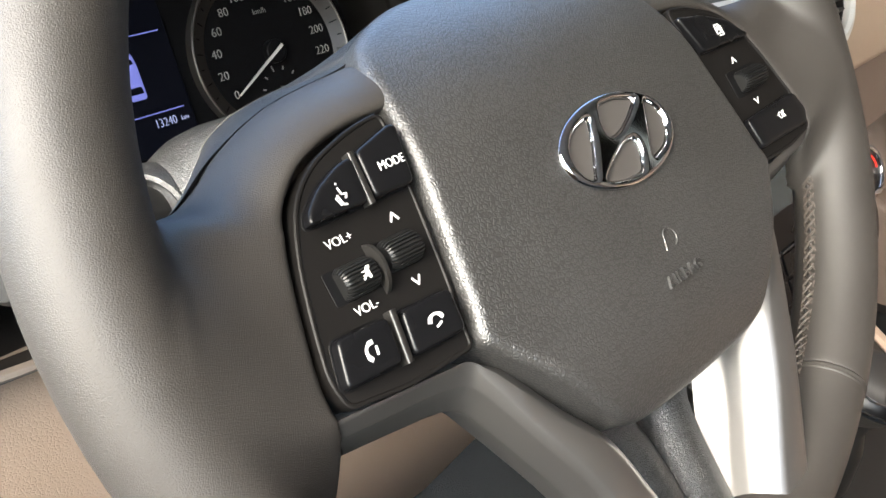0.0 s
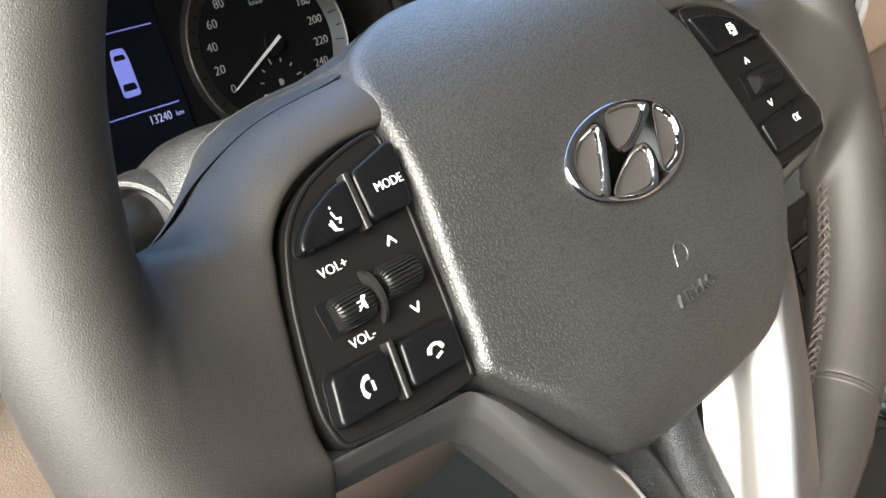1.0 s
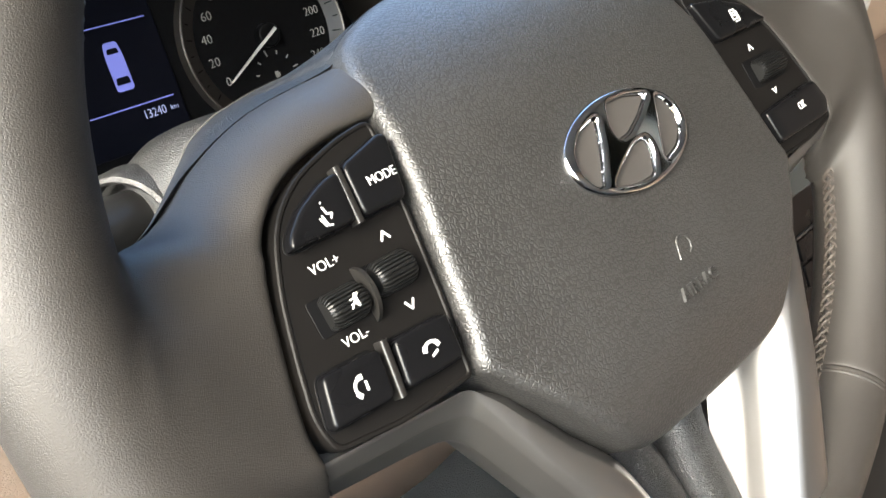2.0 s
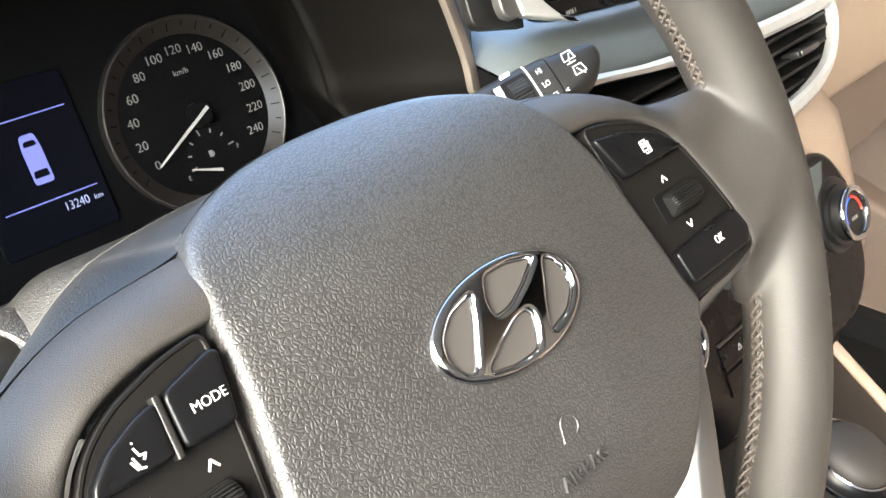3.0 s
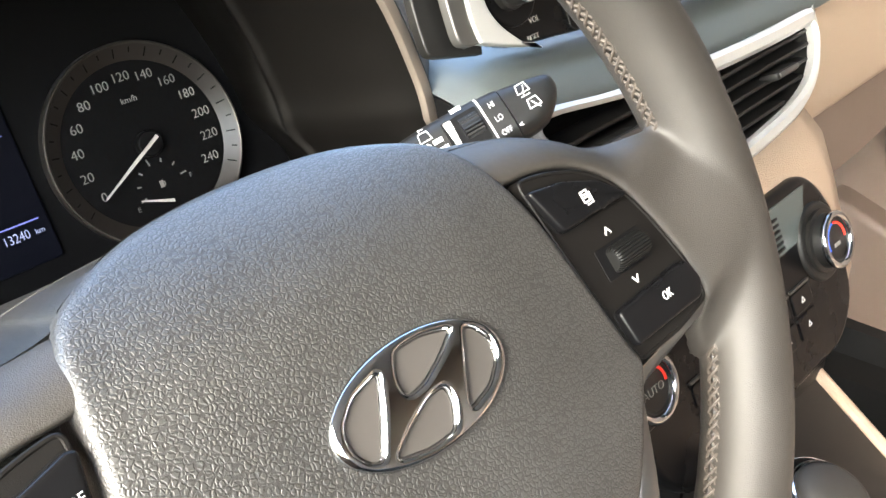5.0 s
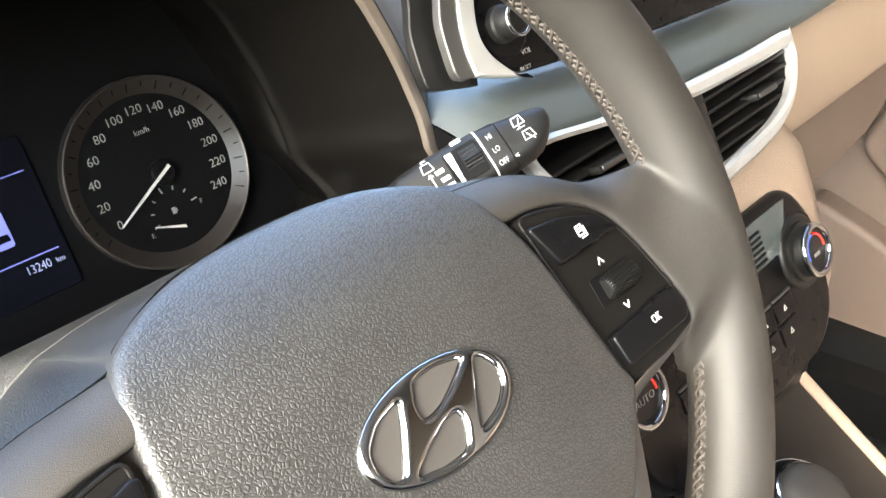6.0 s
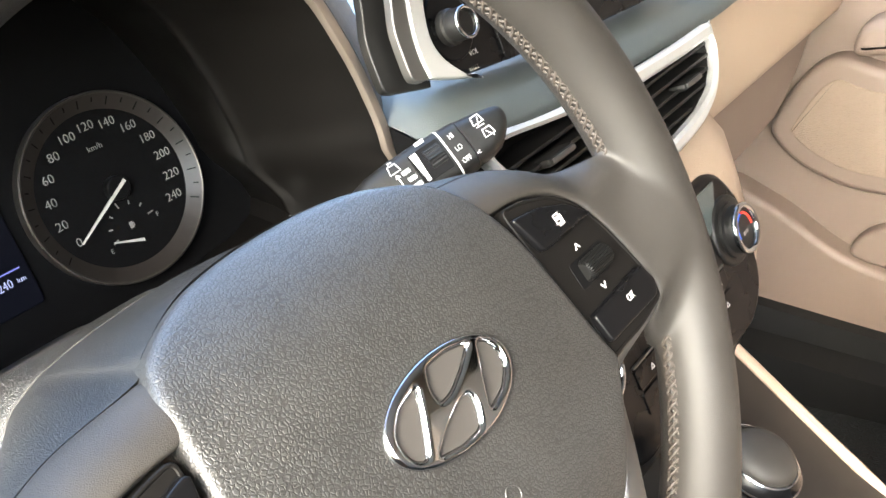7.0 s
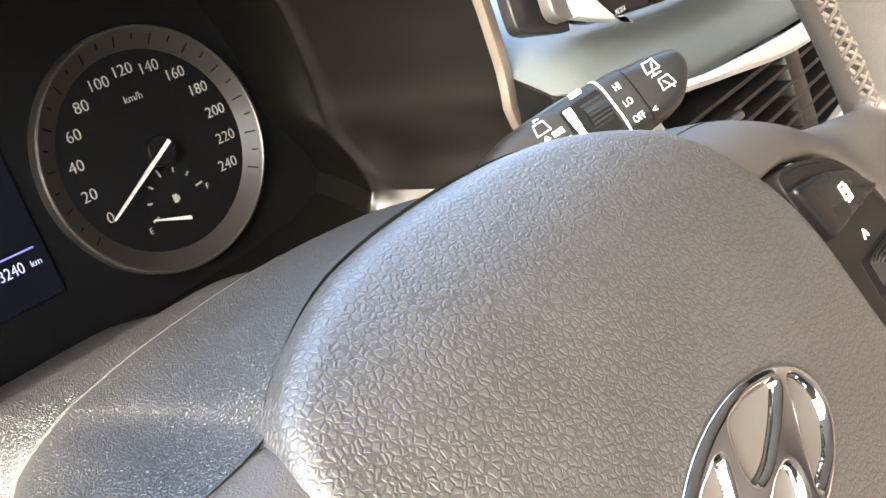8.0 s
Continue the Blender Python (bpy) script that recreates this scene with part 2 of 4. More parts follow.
def text(body, size, m, mat, parent, name="lettering", depth=0.0002, label="", width=1.0):
    """Raised or printed lettering in the built-in font, centred on the pose m."""
    cu = bpy.data.curves.new("lettering", "FONT")
    cu.body, cu.size, cu.extrude, cu.align_x, cu.align_y, cu.resolution_u = body, size, depth, "CENTER", "CENTER", 3
    cu.offset = -0.012 * size
    tmp = bpy.data.objects.new("tmp", cu)
    scene.collection.objects.link(tmp)
    bpy.context.view_layer.update()
    me = bpy.data.meshes.new_from_object(tmp.evaluated_get(bpy.context.evaluated_depsgraph_get()))
    bpy.data.objects.remove(tmp)
    bm = bmesh.new()
    bm.from_mesh(me)
    bpy.data.meshes.remove(me)
    return part(name, bm, mat, parent, label, m @ Matrix.Diagonal((width, 1, 1, 1)), smooth=False)


def fused(name, solids, voxel, rounds, mat, parent, label, m):
    """Closed solids grown together into one smooth skin."""
    me = bpy.data.meshes.new("solids")
    solids.to_mesh(me)
    solids.free()
    tmp = new("tmp", me)
    grow = tmp.modifiers.new("grow", "REMESH")
    grow.mode, grow.voxel_size = "VOXEL", voxel
    ease = tmp.modifiers.new("ease", "SMOOTH")
    ease.factor, ease.iterations = 0.5, rounds
    bpy.context.view_layer.update()
    skin = bpy.data.meshes.new_from_object(tmp.evaluated_get(bpy.context.evaluated_depsgraph_get()))
    bpy.data.objects.remove(tmp)
    bpy.data.meshes.remove(me)
    bm = bmesh.new()
    bm.from_mesh(skin)
    bpy.data.meshes.remove(skin)
    return part(name, bm, mat, parent, label, m)


def circle(r, n=48, cx=0.0, cy=0.0, ry=None):
    return [(cx + r * math.cos(2 * math.pi * k / n), cy + (ry or r) * math.sin(2 * math.pi * k / n)) for k in range(n)]


def strokes(bm, lines, w, top, depth=0.0002):
    """Flat strokes of width w along polylines, as thin raised print."""
    for ln in lines:
        ln = [np.array(p, float) for p in ln]
        for a, b in zip(ln, ln[1:]):
            t = (b - a) / max(np.linalg.norm(b - a), 1e-9)
            nn = np.array([-t[1], t[0]]) * w / 2
            a2, b2 = a - t * w * 0.25, b + t * w * 0.25
            q = [a2 - nn, b2 - nn, b2 + nn, a2 + nn]
            loft(bm, [[(*p, top - depth) for p in q], [(*p, top) for p in q]], True, False, True)
    return bm

# ---- steering wheel ----
HUB = pose(0.006, 0.0, 0.70, 60, 0, 0)
RIM = pose(0.005, 0.0138, 0.7017, 71, 0, 0)
RIM_R, RIM_T = 0.171, 0.0165
HUB_FROM_RIM = HUB.inverted() @ RIM


def rim_point(theta, phi, lift=0.0):
    """A point of the rim in its own frame: theta round the wheel, phi round the grip (0 outwards, 90 to the driver)."""
    a, b = radians(theta), radians(phi)
    rr = RIM_R + (RIM_T + lift) * math.cos(b)
    return V((rr * math.cos(a), rr * math.sin(a), (RIM_T * 1.05 + lift) * math.sin(b)))


wheel = thing("steering_wheel", (0.006, 0.03, 0.70), "dark grey leather steering wheel with silver lower spokes", "steering wheel")

# grip: the bare top and bottom leather sections; the sides are made with their spokes
JOINTS = (-57, 64, 116, 237, 303)
for a, b in zip(JOINTS, JOINTS[1:]):
    if a in (64, 237):
        bm = bmesh.new()
        loft(bm, [[rim_point(t, p) for p in range(0, 360, 8)] for t in np.linspace(a + 0.15, b - 0.15, 48)], True)
        part("rim_grip", bm, LEATHER, wheel, m=RIM)
    bm = bmesh.new()
    loft(bm, [[rim_point(t, p, h) for p in range(0, 360, 8)] for t, h in ((b - 1.1, -0.0008), (b - 0.35, 0.0004), (b - 0.1, -0.0006), (b + 0.1, -0.0006), (b + 0.35, 0.0004), (b + 1.1, -0.0008))], True)
    part("seam", bm, LEATHER, wheel, m=RIM)


def stitching(a0, a1, mid=190):
    """A braid of crossed thread along the inner side of the grip."""
    bm = bmesh.new()
    n = int(abs(a1 - a0) / 1.5)
    for k in range(n):
        t = a0 + (a1 - a0) * k / n
        for side in (-1, 1):
            j, q = random.uniform(-0.2, 0.2), random.uniform(-1.0, 1.0)
            p = [rim_point(t + j + s * 2.6, mid + q + side * 8.5 * math.cos(math.pi * s), 0.0001 + (0.0011 if side > 0 else 0.0006) * math.sin(math.pi * s)) for s in np.linspace(0, 1, 7)]
            sweep(bm, p, [0.0004, 0.0006, 0.0007, 0.00075, 0.0007, 0.0006, 0.0004], 6, up=(0.3, 0.2, 1))
    part("stitching", bm, THREAD, wheel, "grey-brown braided thread", RIM)
    bm = bmesh.new()
    sweep(bm, [rim_point(t, mid, -0.0003) for t in np.linspace(a0, a1, 24)], 0.0011, 6, up=(0.3, 0.2, 1))
    part("seam", bm, BLACK, wheel, m=RIM)


for a0, a1 in ((6, 64), (-62, -22), (116, 171), (202, 242)):
    stitching(a0, a1)

# airbag pad
half = [(0, -0.087), (0.030, -0.086), (0.043, -0.083), (0.050, -0.077), (0.066, -0.058), (0.080, -0.042), (0.085, -0.035), (0.083, -0.026),
        (0.0805, -0.010), (0.077, 0.010), (0.074, 0.030), (0.0715, 0.042), (0.0680, 0.053), (0.0590, 0.0635), (0.034, 0.0735), (0, 0.0765)]
PAD_OUT = [(p[0], p[1]) for p in spline(half + [(-u, v) for u, v in half[-2:0:-1]], 5, True)]


def pad_height(u, v):
    z = -6.5 * max(0.0, v - 0.012) ** 2 - 9.0 * max(0.0, -0.050 - v) ** 2 - 0.45 * max(0.0, abs(u) - 0.02) ** 2
    return z - 0.0025


bm = bmesh.new()
plate(bm, PAD_OUT, lambda u, v: pad_height(u, v), 0.022, 0.0038, 6, 30, (0, -0.005))
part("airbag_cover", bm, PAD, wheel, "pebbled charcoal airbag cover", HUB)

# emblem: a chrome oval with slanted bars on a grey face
EMB = HUB @ pose(0.0050, -0.0020, -0.0032, 0, 0, 0)
EMB_A, EMB_B = 0.0312, 0.0166
FACE_GREY = material("emblem_face", (0.034, 0.031, 0.029), rough=0.42, spec=0.4)
FIELD_SIDE = [(-0.0100, 0.0112), (-0.0148, 0.0015), (-0.0212, -0.0090), (-0.0248, -0.0068), (-0.0272, -0.0020), (-0.0262, 0.0036), (-0.0200, 0.0088)]
FIELD_TOP = [(-0.0026, 0.0134), (0.0070, 0.0133), (0.0172, 0.0106), (0.0092, 0.0058), (0.0005, 0.0020), (-0.0060, 0.0016), (-0.0062, 0.0066)]
FIELDS = [[(s * p[0], s * p[1]) for p in rounded(f, 0.0024, 4)] for f in (FIELD_SIDE, FIELD_TOP) for s in (1, -1)]


def away_from(points, poly):
    """Signed distance of many points from a closed outline, negative inside."""
    p, a = np.array(points), np.array(poly)
    b = np.roll(a, -1, 0)
    best, crossings = np.full(len(p), 1.0), np.zeros(len(p), int)
    for (ax, ay), (bx, by) in zip(a, b):
        e = np.array([bx - ax, by - ay])
        f = np.clip(((p - (ax, ay)) @ e) / max(e @ e, 1e-12), 0, 1)
        best = np.minimum(best, np.linalg.norm(p - (ax, ay) - f[:, None] * e, axis=1))
        cross = (ay > p[:, 1]) != (by > p[:, 1])
        crossings += cross & (p[:, 0] < (bx - ax) * (p[:, 1] - ay) / ((by - ay) or 1e-12) + ax)
    return np.where(crossings % 2 == 1, -best, best)


def quarter(d, r):
    q = np.clip(1 - d / r, 0, 1)
    return np.sqrt(np.maximum(0, 1 - q * q))


turns, steps = 400, 84
ring_u = [(f * math.cos(2 * math.pi * k / turns), f * math.sin(2 * math.pi * k / turns)) for f in np.linspace(1, 0.02, steps) for k in range(turns)]
flat = np.array(ring_u) * (EMB_A, EMB_B)
rim_gap = (1 - np.linalg.norm(ring_u, axis=1)) * 0.5 * (EMB_A * 0.6 + EMB_B * 0.6) * 1.2
field_gap = np.min([away_from(flat, f) for f in FIELDS], axis=0)
height = 0.0004 + 0.0023 * quarter(rim_gap, 0.0022) * quarter(np.maximum(field_gap, 0), 0.0019) + 0.0006 * (1 - np.linalg.norm(ring_u, axis=1) ** 2)
bm = bmesh.new()
grid = [[(*flat[r * turns + k], height[r * turns + k]) for k in range(turns)] for r in range(steps)]
loft(bm, [[(x, y, z - 0.004) for x, y, z in grid[0]]] + grid, True, False, True)
emblem = part("emblem", bm, CHROME, wheel, "oval emblem, chrome with dark grey fields", EMB)
for f in FIELDS:
    bm = bmesh.new()
    plate(bm, inset(f, 0.0001), lambda u, v: 0.0008 + 0.0006 * (1 - (u / EMB_A) ** 2 - (v / EMB_B) ** 2), 0.002, 0.0002, 1, 3)
    part("grey_field", bm, FACE_GREY, emblem, m=EMB)

# raised safety lettering on the pad
text("AIRBAG", 0.0060, HUB @ pose(0.0015, -0.0520, pad_height(0, -0.0520) + 0.0006, 0, 0, 0), PAD, wheel, "raised_lettering", 0.0006)
bm = bmesh.new()
sweep(bm, [(-0.004, -0.006, 0.0), (-0.004, -0.001, 0.0)] + [(0.0042 * math.cos(a), 0.0042 * math.sin(a), 0.0) for a in np.linspace(3.1, -0.9, 12)], 0.0005, 6)
part("raised_mark", bm, PAD, wheel, m=HUB @ pose(0.0042, -0.0392, pad_height(0, -0.038), 0, 0, -20) @ Matrix.Scale(0.8, 4))

# switch panels: an outline for the right side, mirrored for the left
PANEL_R = [(0.0765, 0.036), (0.089, 0.0345), (0.106, 0.029), (0.1165, 0.0205), (0.1235, 0.006), (0.1285, -0.011), (0.1315, -0.024), (0.1300, -0.0325),
           (0.110, -0.0355), (0.0870, -0.0355), (0.0835, -0.017), (0.0795, 0.011)]
PANEL_Z = -0.0085


def mirrored(pts):
    return [(-u, v) for u, v in reversed(pts)]


def button(name, outline, top, panel, label="", edge=0.0012, depth=0.006):
    bm = bmesh.new()
    plate(bm, inset(rounded(outline, 0.0022, 4), -0.0006), PANEL_Z + 0.0002, 0.0004, 0.0001, 1)
    part("gap", bm, DARK, panel, m=HUB)
    bm = bmesh.new()
    plate(bm, rounded(outline, 0.0022, 4), top, depth, edge, 4, 4)
    return part(name, bm, GLOSS, panel, label, HUB)


def roller(u0, u1, v, panel, ribs=11, rad=0.0047):
    """A ribbed roller that lies across, in a slot of the panel."""
    bm = bmesh.new()
    n = 182
    prof = []
    for k in range(n):
        a = 2 * math.pi * k / n
        r = rad * (1.0 if k % 7 < 4 else 0.84)
        prof.append((r * math.cos(a), r * math.sin(a)))
    rings = []
    for u, s in ((u0, 0.80), (u0 + 0.0009, 0.95), (u0 + 0.0018, 1), (u1 - 0.0018, 1), (u1 - 0.0009, 0.95), (u1, 0.80)):
        rings.append([(u, v + y * s, PANEL_Z + 0.0006 + z * s) for y, z in prof])
    loft(bm, rings, True, True, True)
    return part("roller", bm, RUBBER, panel, m=HUB, smooth=False)


def chevron(u, v, up, panel, w=0.0014):
    s = 1 if up else -1
    bm = bmesh.new()
    strokes(bm, [[(u - w, v - s * 0.0012), (u, v + s * 0.0010), (u + w, v - s * 0.0012)]], 0.0006, PANEL_Z + 0.0002)
    part("arrow_mark", bm, WHITE, panel, m=HUB)


def handset(u, v, turn, panel, top, r=0.0026):
    """The printed handset: a thick arc with two heavier ends."""
    bm = bmesh.new()
    arc = [(r * math.cos(a), r * math.sin(a) * 0.85) for a in np.linspace(radians(12), radians(168), 12)]
    strokes(bm, [arc], 0.0009, top)
    strokes(bm, [arc[:3], arc[-3:]], 0.0014, top)
    strokes(bm, [[(-0.0008, -0.0016), (0.0014, -0.0009)]], 0.0007, top)
    part("handset_mark", bm, WHITE, panel, m=HUB @ pose(u, v, 0, 0, 0, turn) @ Matrix.Diagonal((0.9, 0.9, 1, 1)))


def panel_body(outline, name):
    bm = bmesh.new()
    plate(bm, outline, lambda u, v: PANEL_Z, 0.012, 0.0012, 3)
    body = part(name, bm, PANEL, wheel, "matt black switch panel", HUB)
    bm = bmesh.new()
    ring_solid(bm, inset(outline, -0.0005), inset(outline, 0.0010), PANEL_Z + 0.0004, 0.006, 0.0004)
    part("panel_rim", bm, PANEL, body, m=HUB)
    return body


OUT_R = rounded(PANEL_R, [0.004, 0.006, 0.008, 0.007, 0.01, 0.01, 0.008, 0.003, 0.005, 0.002, 0.01, 0.01], 5)
right_panel = panel_body(OUT_R, "switch_panel")
left_panel = panel_body(mirrored(OUT_R), "switch_panel")
BT = -0.0045

# left panel
button("voice_button", [(-0.1175, 0.0130), (-0.1160, 0.0165), (-0.1100, 0.0215), (-0.1010, 0.0255), (-0.0955, 0.0265), (-0.0970, 0.0130)], BT, left_panel)
button("mode_button", [(-0.0935, 0.0270), (-0.0785, 0.0312), (-0.0765, 0.0300), (-0.0800, 0.0130), (-0.0945, 0.0130)], BT, left_panel)
button("call_button", [(-0.1265, -0.0155), (-0.1095, -0.0165), (-0.1115, -0.0290), (-0.1300, -0.0280)], BT, left_panel)
button("hang_up_button", [(-0.1050, -0.0168), (-0.0870, -0.0178), (-0.0885, -0.0300), (-0.1075, -0.0292)], BT, left_panel)
for a, b in (((-0.0950, 0.0275), (-0.0962, 0.0120)), ((-0.1072, -0.0155), (-0.1096, -0.0300))):
    bm = bmesh.new()
    plate(bm, [(a[0] - 0.0011, a[1]), (b[0] - 0.0011, b[1]), (b[0] + 0.0011, b[1]), (a[0] + 0.0011, a[1])], BT - 0.0002, 0.005, 0.0007)
    part("divider", bm, DIVIDER, left_panel, m=HUB)
for u0, u1, v in ((-0.1165, -0.1050, -0.0040), (-0.1000, -0.0880, -0.0025)):
    bm = bmesh.new()
    plate(bm, rounded([(u0 - 0.003, v - 0.0048), (u1 + 0.001, v - 0.0048), (u1 + 0.001, v + 0.0048), (u0 - 0.003, v + 0.0048)], 0.001), PANEL_Z + 0.0001, 0.0004, 0.0001, 1)
    part("slot", bm, DARK, left_panel, m=HUB)
    roller(u0, u1, v, left_panel)
bm = bmesh.new()
fin = [(-0.0105, -0.010), (-0.0075, 0.0012), (-0.002, 0.0052), (0.003, 0.0050), (0.0065, 0.0015), (0.0085, -0.010)]
loft(bm, [[(-0.1035 + s, -0.0035 + y, PANEL_Z + z) for y, z in spline(fin, 4)] for s in (-0.0006, 0.0006)], True, True, True)
part("fin", bm, DIVIDER, left_panel, m=HUB)
text("MODE", 0.0037, HUB @ pose(-0.0845, 0.0205, BT + 0.0001), WHITE, left_panel, width=0.92)
text("VOL+", 0.0037, HUB @ pose(-0.1095, 0.0070, PANEL_Z + 0.0001), WHITE, left_panel, width=0.98)
text("VOL-", 0.0037, HUB @ pose(-0.1115, -0.0120, PANEL_Z + 0.0001), WHITE, left_panel, width=0.98)
chevron(-0.0900, 0.0070, True, left_panel)
chevron(-0.0930, -0.0120, False, left_panel)
handset(-0.1185, -0.0225, 62, left_panel, BT + 0.0002)
handset(-0.0965, -0.0240, 0, left_panel, BT + 0.0002)
bm = bmesh.new()
strokes(bm, [[(0.0002, 0.003), (0.0008, 0.0005), (0.0026, 0.0002), (0.0016, -0.0012)], [(-0.0012, 0.0006), (-0.0004, -0.0030), (0.0010, -0.0034)],
             [(-0.0022, -0.0002), (-0.0012, -0.0030)], [(0.0004, 0.0044), (0.0006, 0.0046)]], 0.0006, BT + 0.0002)
part("voice_mark", bm, WHITE, left_panel, m=HUB @ pose(-0.1050, 0.0172, 0) @ Matrix.Diagonal((0.78, 0.78, 1, 1)))
bm = bmesh.new()
strokes(bm, [[(-0.0016, -0.0008), (0.0, -0.0008), (0.0010, -0.0022), (0.0010, 0.0022), (0.0, 0.0008), (-0.0016, 0.0008)], [(-0.0020, -0.002), (0.0020, 0.002)]], 0.0006, 0.0002)
part("mute_mark", bm, WHITE, left_panel, m=HUB @ pose(-0.1100, -0.0040, PANEL_Z + 0.0053) @ Matrix.Diagonal((0.75, 0.75, 1, 1)))

# right panel
button("menu_button", [(0.0765, 0.0312), (0.0930, 0.0290), (0.1080, 0.0235), (0.1185, 0.0140), (0.0825, 0.0140)], BT - 0.001, right_panel)
button("ok_button", [(0.0860, -0.0175), (0.1270, -0.0160), (0.1300, -0.0250), (0.1260, -0.0305), (0.0870, -0.0305)], BT - 0.001, right_panel)
bm = bmesh.new()
plate(bm, rounded([(0.092, -0.0085), (0.1165, -0.0085), (0.1165, 0.0030), (0.092, 0.0030)], 0.001), PANEL_Z + 0.0001, 0.0004, 0.0001, 1)
part("slot", bm, DARK, right_panel, m=HUB)
roller(0.0965, 0.1145, -0.0028, right_panel)
text("OK", 0.0045, HUB @ pose(0.1100, -0.0225, BT - 0.0009), WHITE, right_panel, width=0.8)
bm = bmesh.new()
strokes(bm, [[(-0.0018, 0.0022), (0.0012, 0.0022), (0.0012, -0.0016), (-0.0018, -0.0016), (-0.0018, 0.0022)], [(0.0022, 0.0012), (0.0022, -0.0026), (-0.0008, -0.0026)],
             [(-0.0010, 0.001), (0.0006, 0.001)], [(-0.0010, 0.0), (0.0006, 0.0)]], 0.0006, BT - 0.0008)
part("menu_mark", bm, WHITE, right_panel, m=HUB @ pose(0.0985, 0.0205, 0))
chevron(0.1025, 0.0070, True, right_panel)
chevron(0.1035, -0.0125, False, right_panel)


def side_web(s):
    """The leather-covered side spoke between grip and switch panel; s is -1 for the left side, 1 for the right."""
    inner = [(0.0680, 0.0372, -0.0095), (0.090, 0.0358, -0.0092), (0.1075, 0.0302, -0.0090), (0.1180, 0.0212, -0.0090), (0.1220, 0.0140, -0.0090), (0.1252, 0.006, -0.0090), (0.1302, -0.011, -0.0090),
             (0.1334, -0.026, -0.0092), (0.1325, -0.0345, -0.0100), (0.1315, -0.041, -0.018), (0.1345, -0.050, -0.025), (0.1390, -0.058, -0.031)]
    back = [(0.0640, 0.0575, -0.0255), (0.096, 0.0540, -0.0280), (0.118, 0.0455, -0.0300), (0.1350, 0.0350, -0.0300)]
    fall = [(0, 0.3, -1), (0, 0.25, -1), (0.1, 0.2, -1), (0.3, 0.25, -0.9), (1.0, 0.1, -0.35)]
    turn = HUB_FROM_RIM.to_3x3()
    on_rim = spline([(8, 188), (4, 158), (0, 128), (-4, 108), (-9, 97), (-14, 96), (-19.5, 112), (-26.5, 172)], 6)
    grip = [np.array(HUB_FROM_RIM @ rim_point(t, phi, 0.00015 - 0.0006 * min(1.0, max(0.0, (phi - 125) / 40)))) for t, phi in on_rim]
    co = spline(back + [grip[0]], 6)[:-1] + grip
    ct = spline(fall, 6)[:-1]
    for t, phi in on_rim:
        a, b = radians(t), radians(phi)
        d = np.array(turn @ V((math.sin(b) * math.cos(a), math.sin(b) * math.sin(a), -math.cos(b))))
        k = min(1.0, max(0.0, (phi - 150) / 30))
        k = k * k * (3 - 2 * k)
        e = np.array((1.0, 0.1, 0.0 if t < 0 else -0.35))
        ct.append(d * (1 - k) + e / np.linalg.norm(e) * k)
    ci, co, ct = np.array(spline(inner, 6)), np.array(co), np.array(ct)
    n, rows = len(ci), []
    for f in [1 - (1 - g) ** 1.6 for g in np.linspace(0, 1, 19)]:
        row = []
        for j in range(n):
            a, b = ci[j], co[j]
            away = (b - a) * np.array([1, 1, 0])
            gap = np.linalg.norm(b - a)
            away /= max(np.linalg.norm(away), 1e-6)
            soft = 0.9 if j < 20 else max(0.5, 0.9 - 0.05 * (j - 20))
            ta = away * gap * soft + np.array([0, 0, 0.10 * gap])
            tb = ct[j] / np.linalg.norm(ct[j]) * gap * soft
            h = ((2 * f ** 3 - 3 * f ** 2 + 1) * a + (f ** 3 - 2 * f ** 2 + f) * ta + (-2 * f ** 3 + 3 * f ** 2) * b + (f ** 3 - f ** 2) * tb)
            row.append((s * h[0], h[1], h[2]))
        rows.append(row)
    grid = np.array(rows)
    for _ in range(14):
        mean = (grid[:-2, 1:-1] + grid[2:, 1:-1] + grid[1:-1, :-2] + grid[1:-1, 2:]) / 4
        grid[1:-2, 1:-1] += 0.6 * (mean - grid[1:-1, 1:-1])[:-1]
    rows = [[tuple(p) for p in r] for r in grid]
    for step, lift in ((5, 0.0001), (11, -0.0005)):
        tail = [HUB_FROM_RIM @ rim_point(t, phi - step, lift - 0.0012 * min(1.0, max(0.0, (phi - 125) / 40))) for t, phi in on_rim]
        rows.append([(x, y, z - 0.0004 * step) for x, y, z in rows[-1][:24]] + [(s * p[0], p[1], p[2]) for p in tail])
    under = [[(x * 0.998, y, z - 0.009) for x, y, z in r] for r in rows]
    bm = bmesh.new()
    top = loft(bm, rows, False)
    low = loft(bm, under, False)
    for line_a, line_b in ((top[0], low[0]), (top[-1], low[-1]), ([r[0] for r in top], [r[0] for r in low]), ([r[-1] for r in top], [r[-1] for r in low])):
        for k in range(len(line_a) - 1):
            bm.faces.new((line_a[k], line_a[k + 1], line_b[k + 1], line_b[k]))
    a0, a1 = (-56.75, 63.75)
    arc = [(t if s > 0 else 180 - t) for t in np.linspace(a0, a1, 90)]
    loft(bm, [[HUB_FROM_RIM @ rim_point(t, p, 0.0003) for p in range(0, 360, 8)] for t in arc], True, True, True)
    bmesh.ops.recalc_face_normals(bm, faces=bm.faces)
    return fused("rim_grip", bm, 0.0010, 30, LEATHER, wheel, "smooth leather grip running into its side spoke", HUB)


side_web(-1)
side_web(1)

# back shell of the hub, grained black, seen over the pad
bm = bmesh.new()
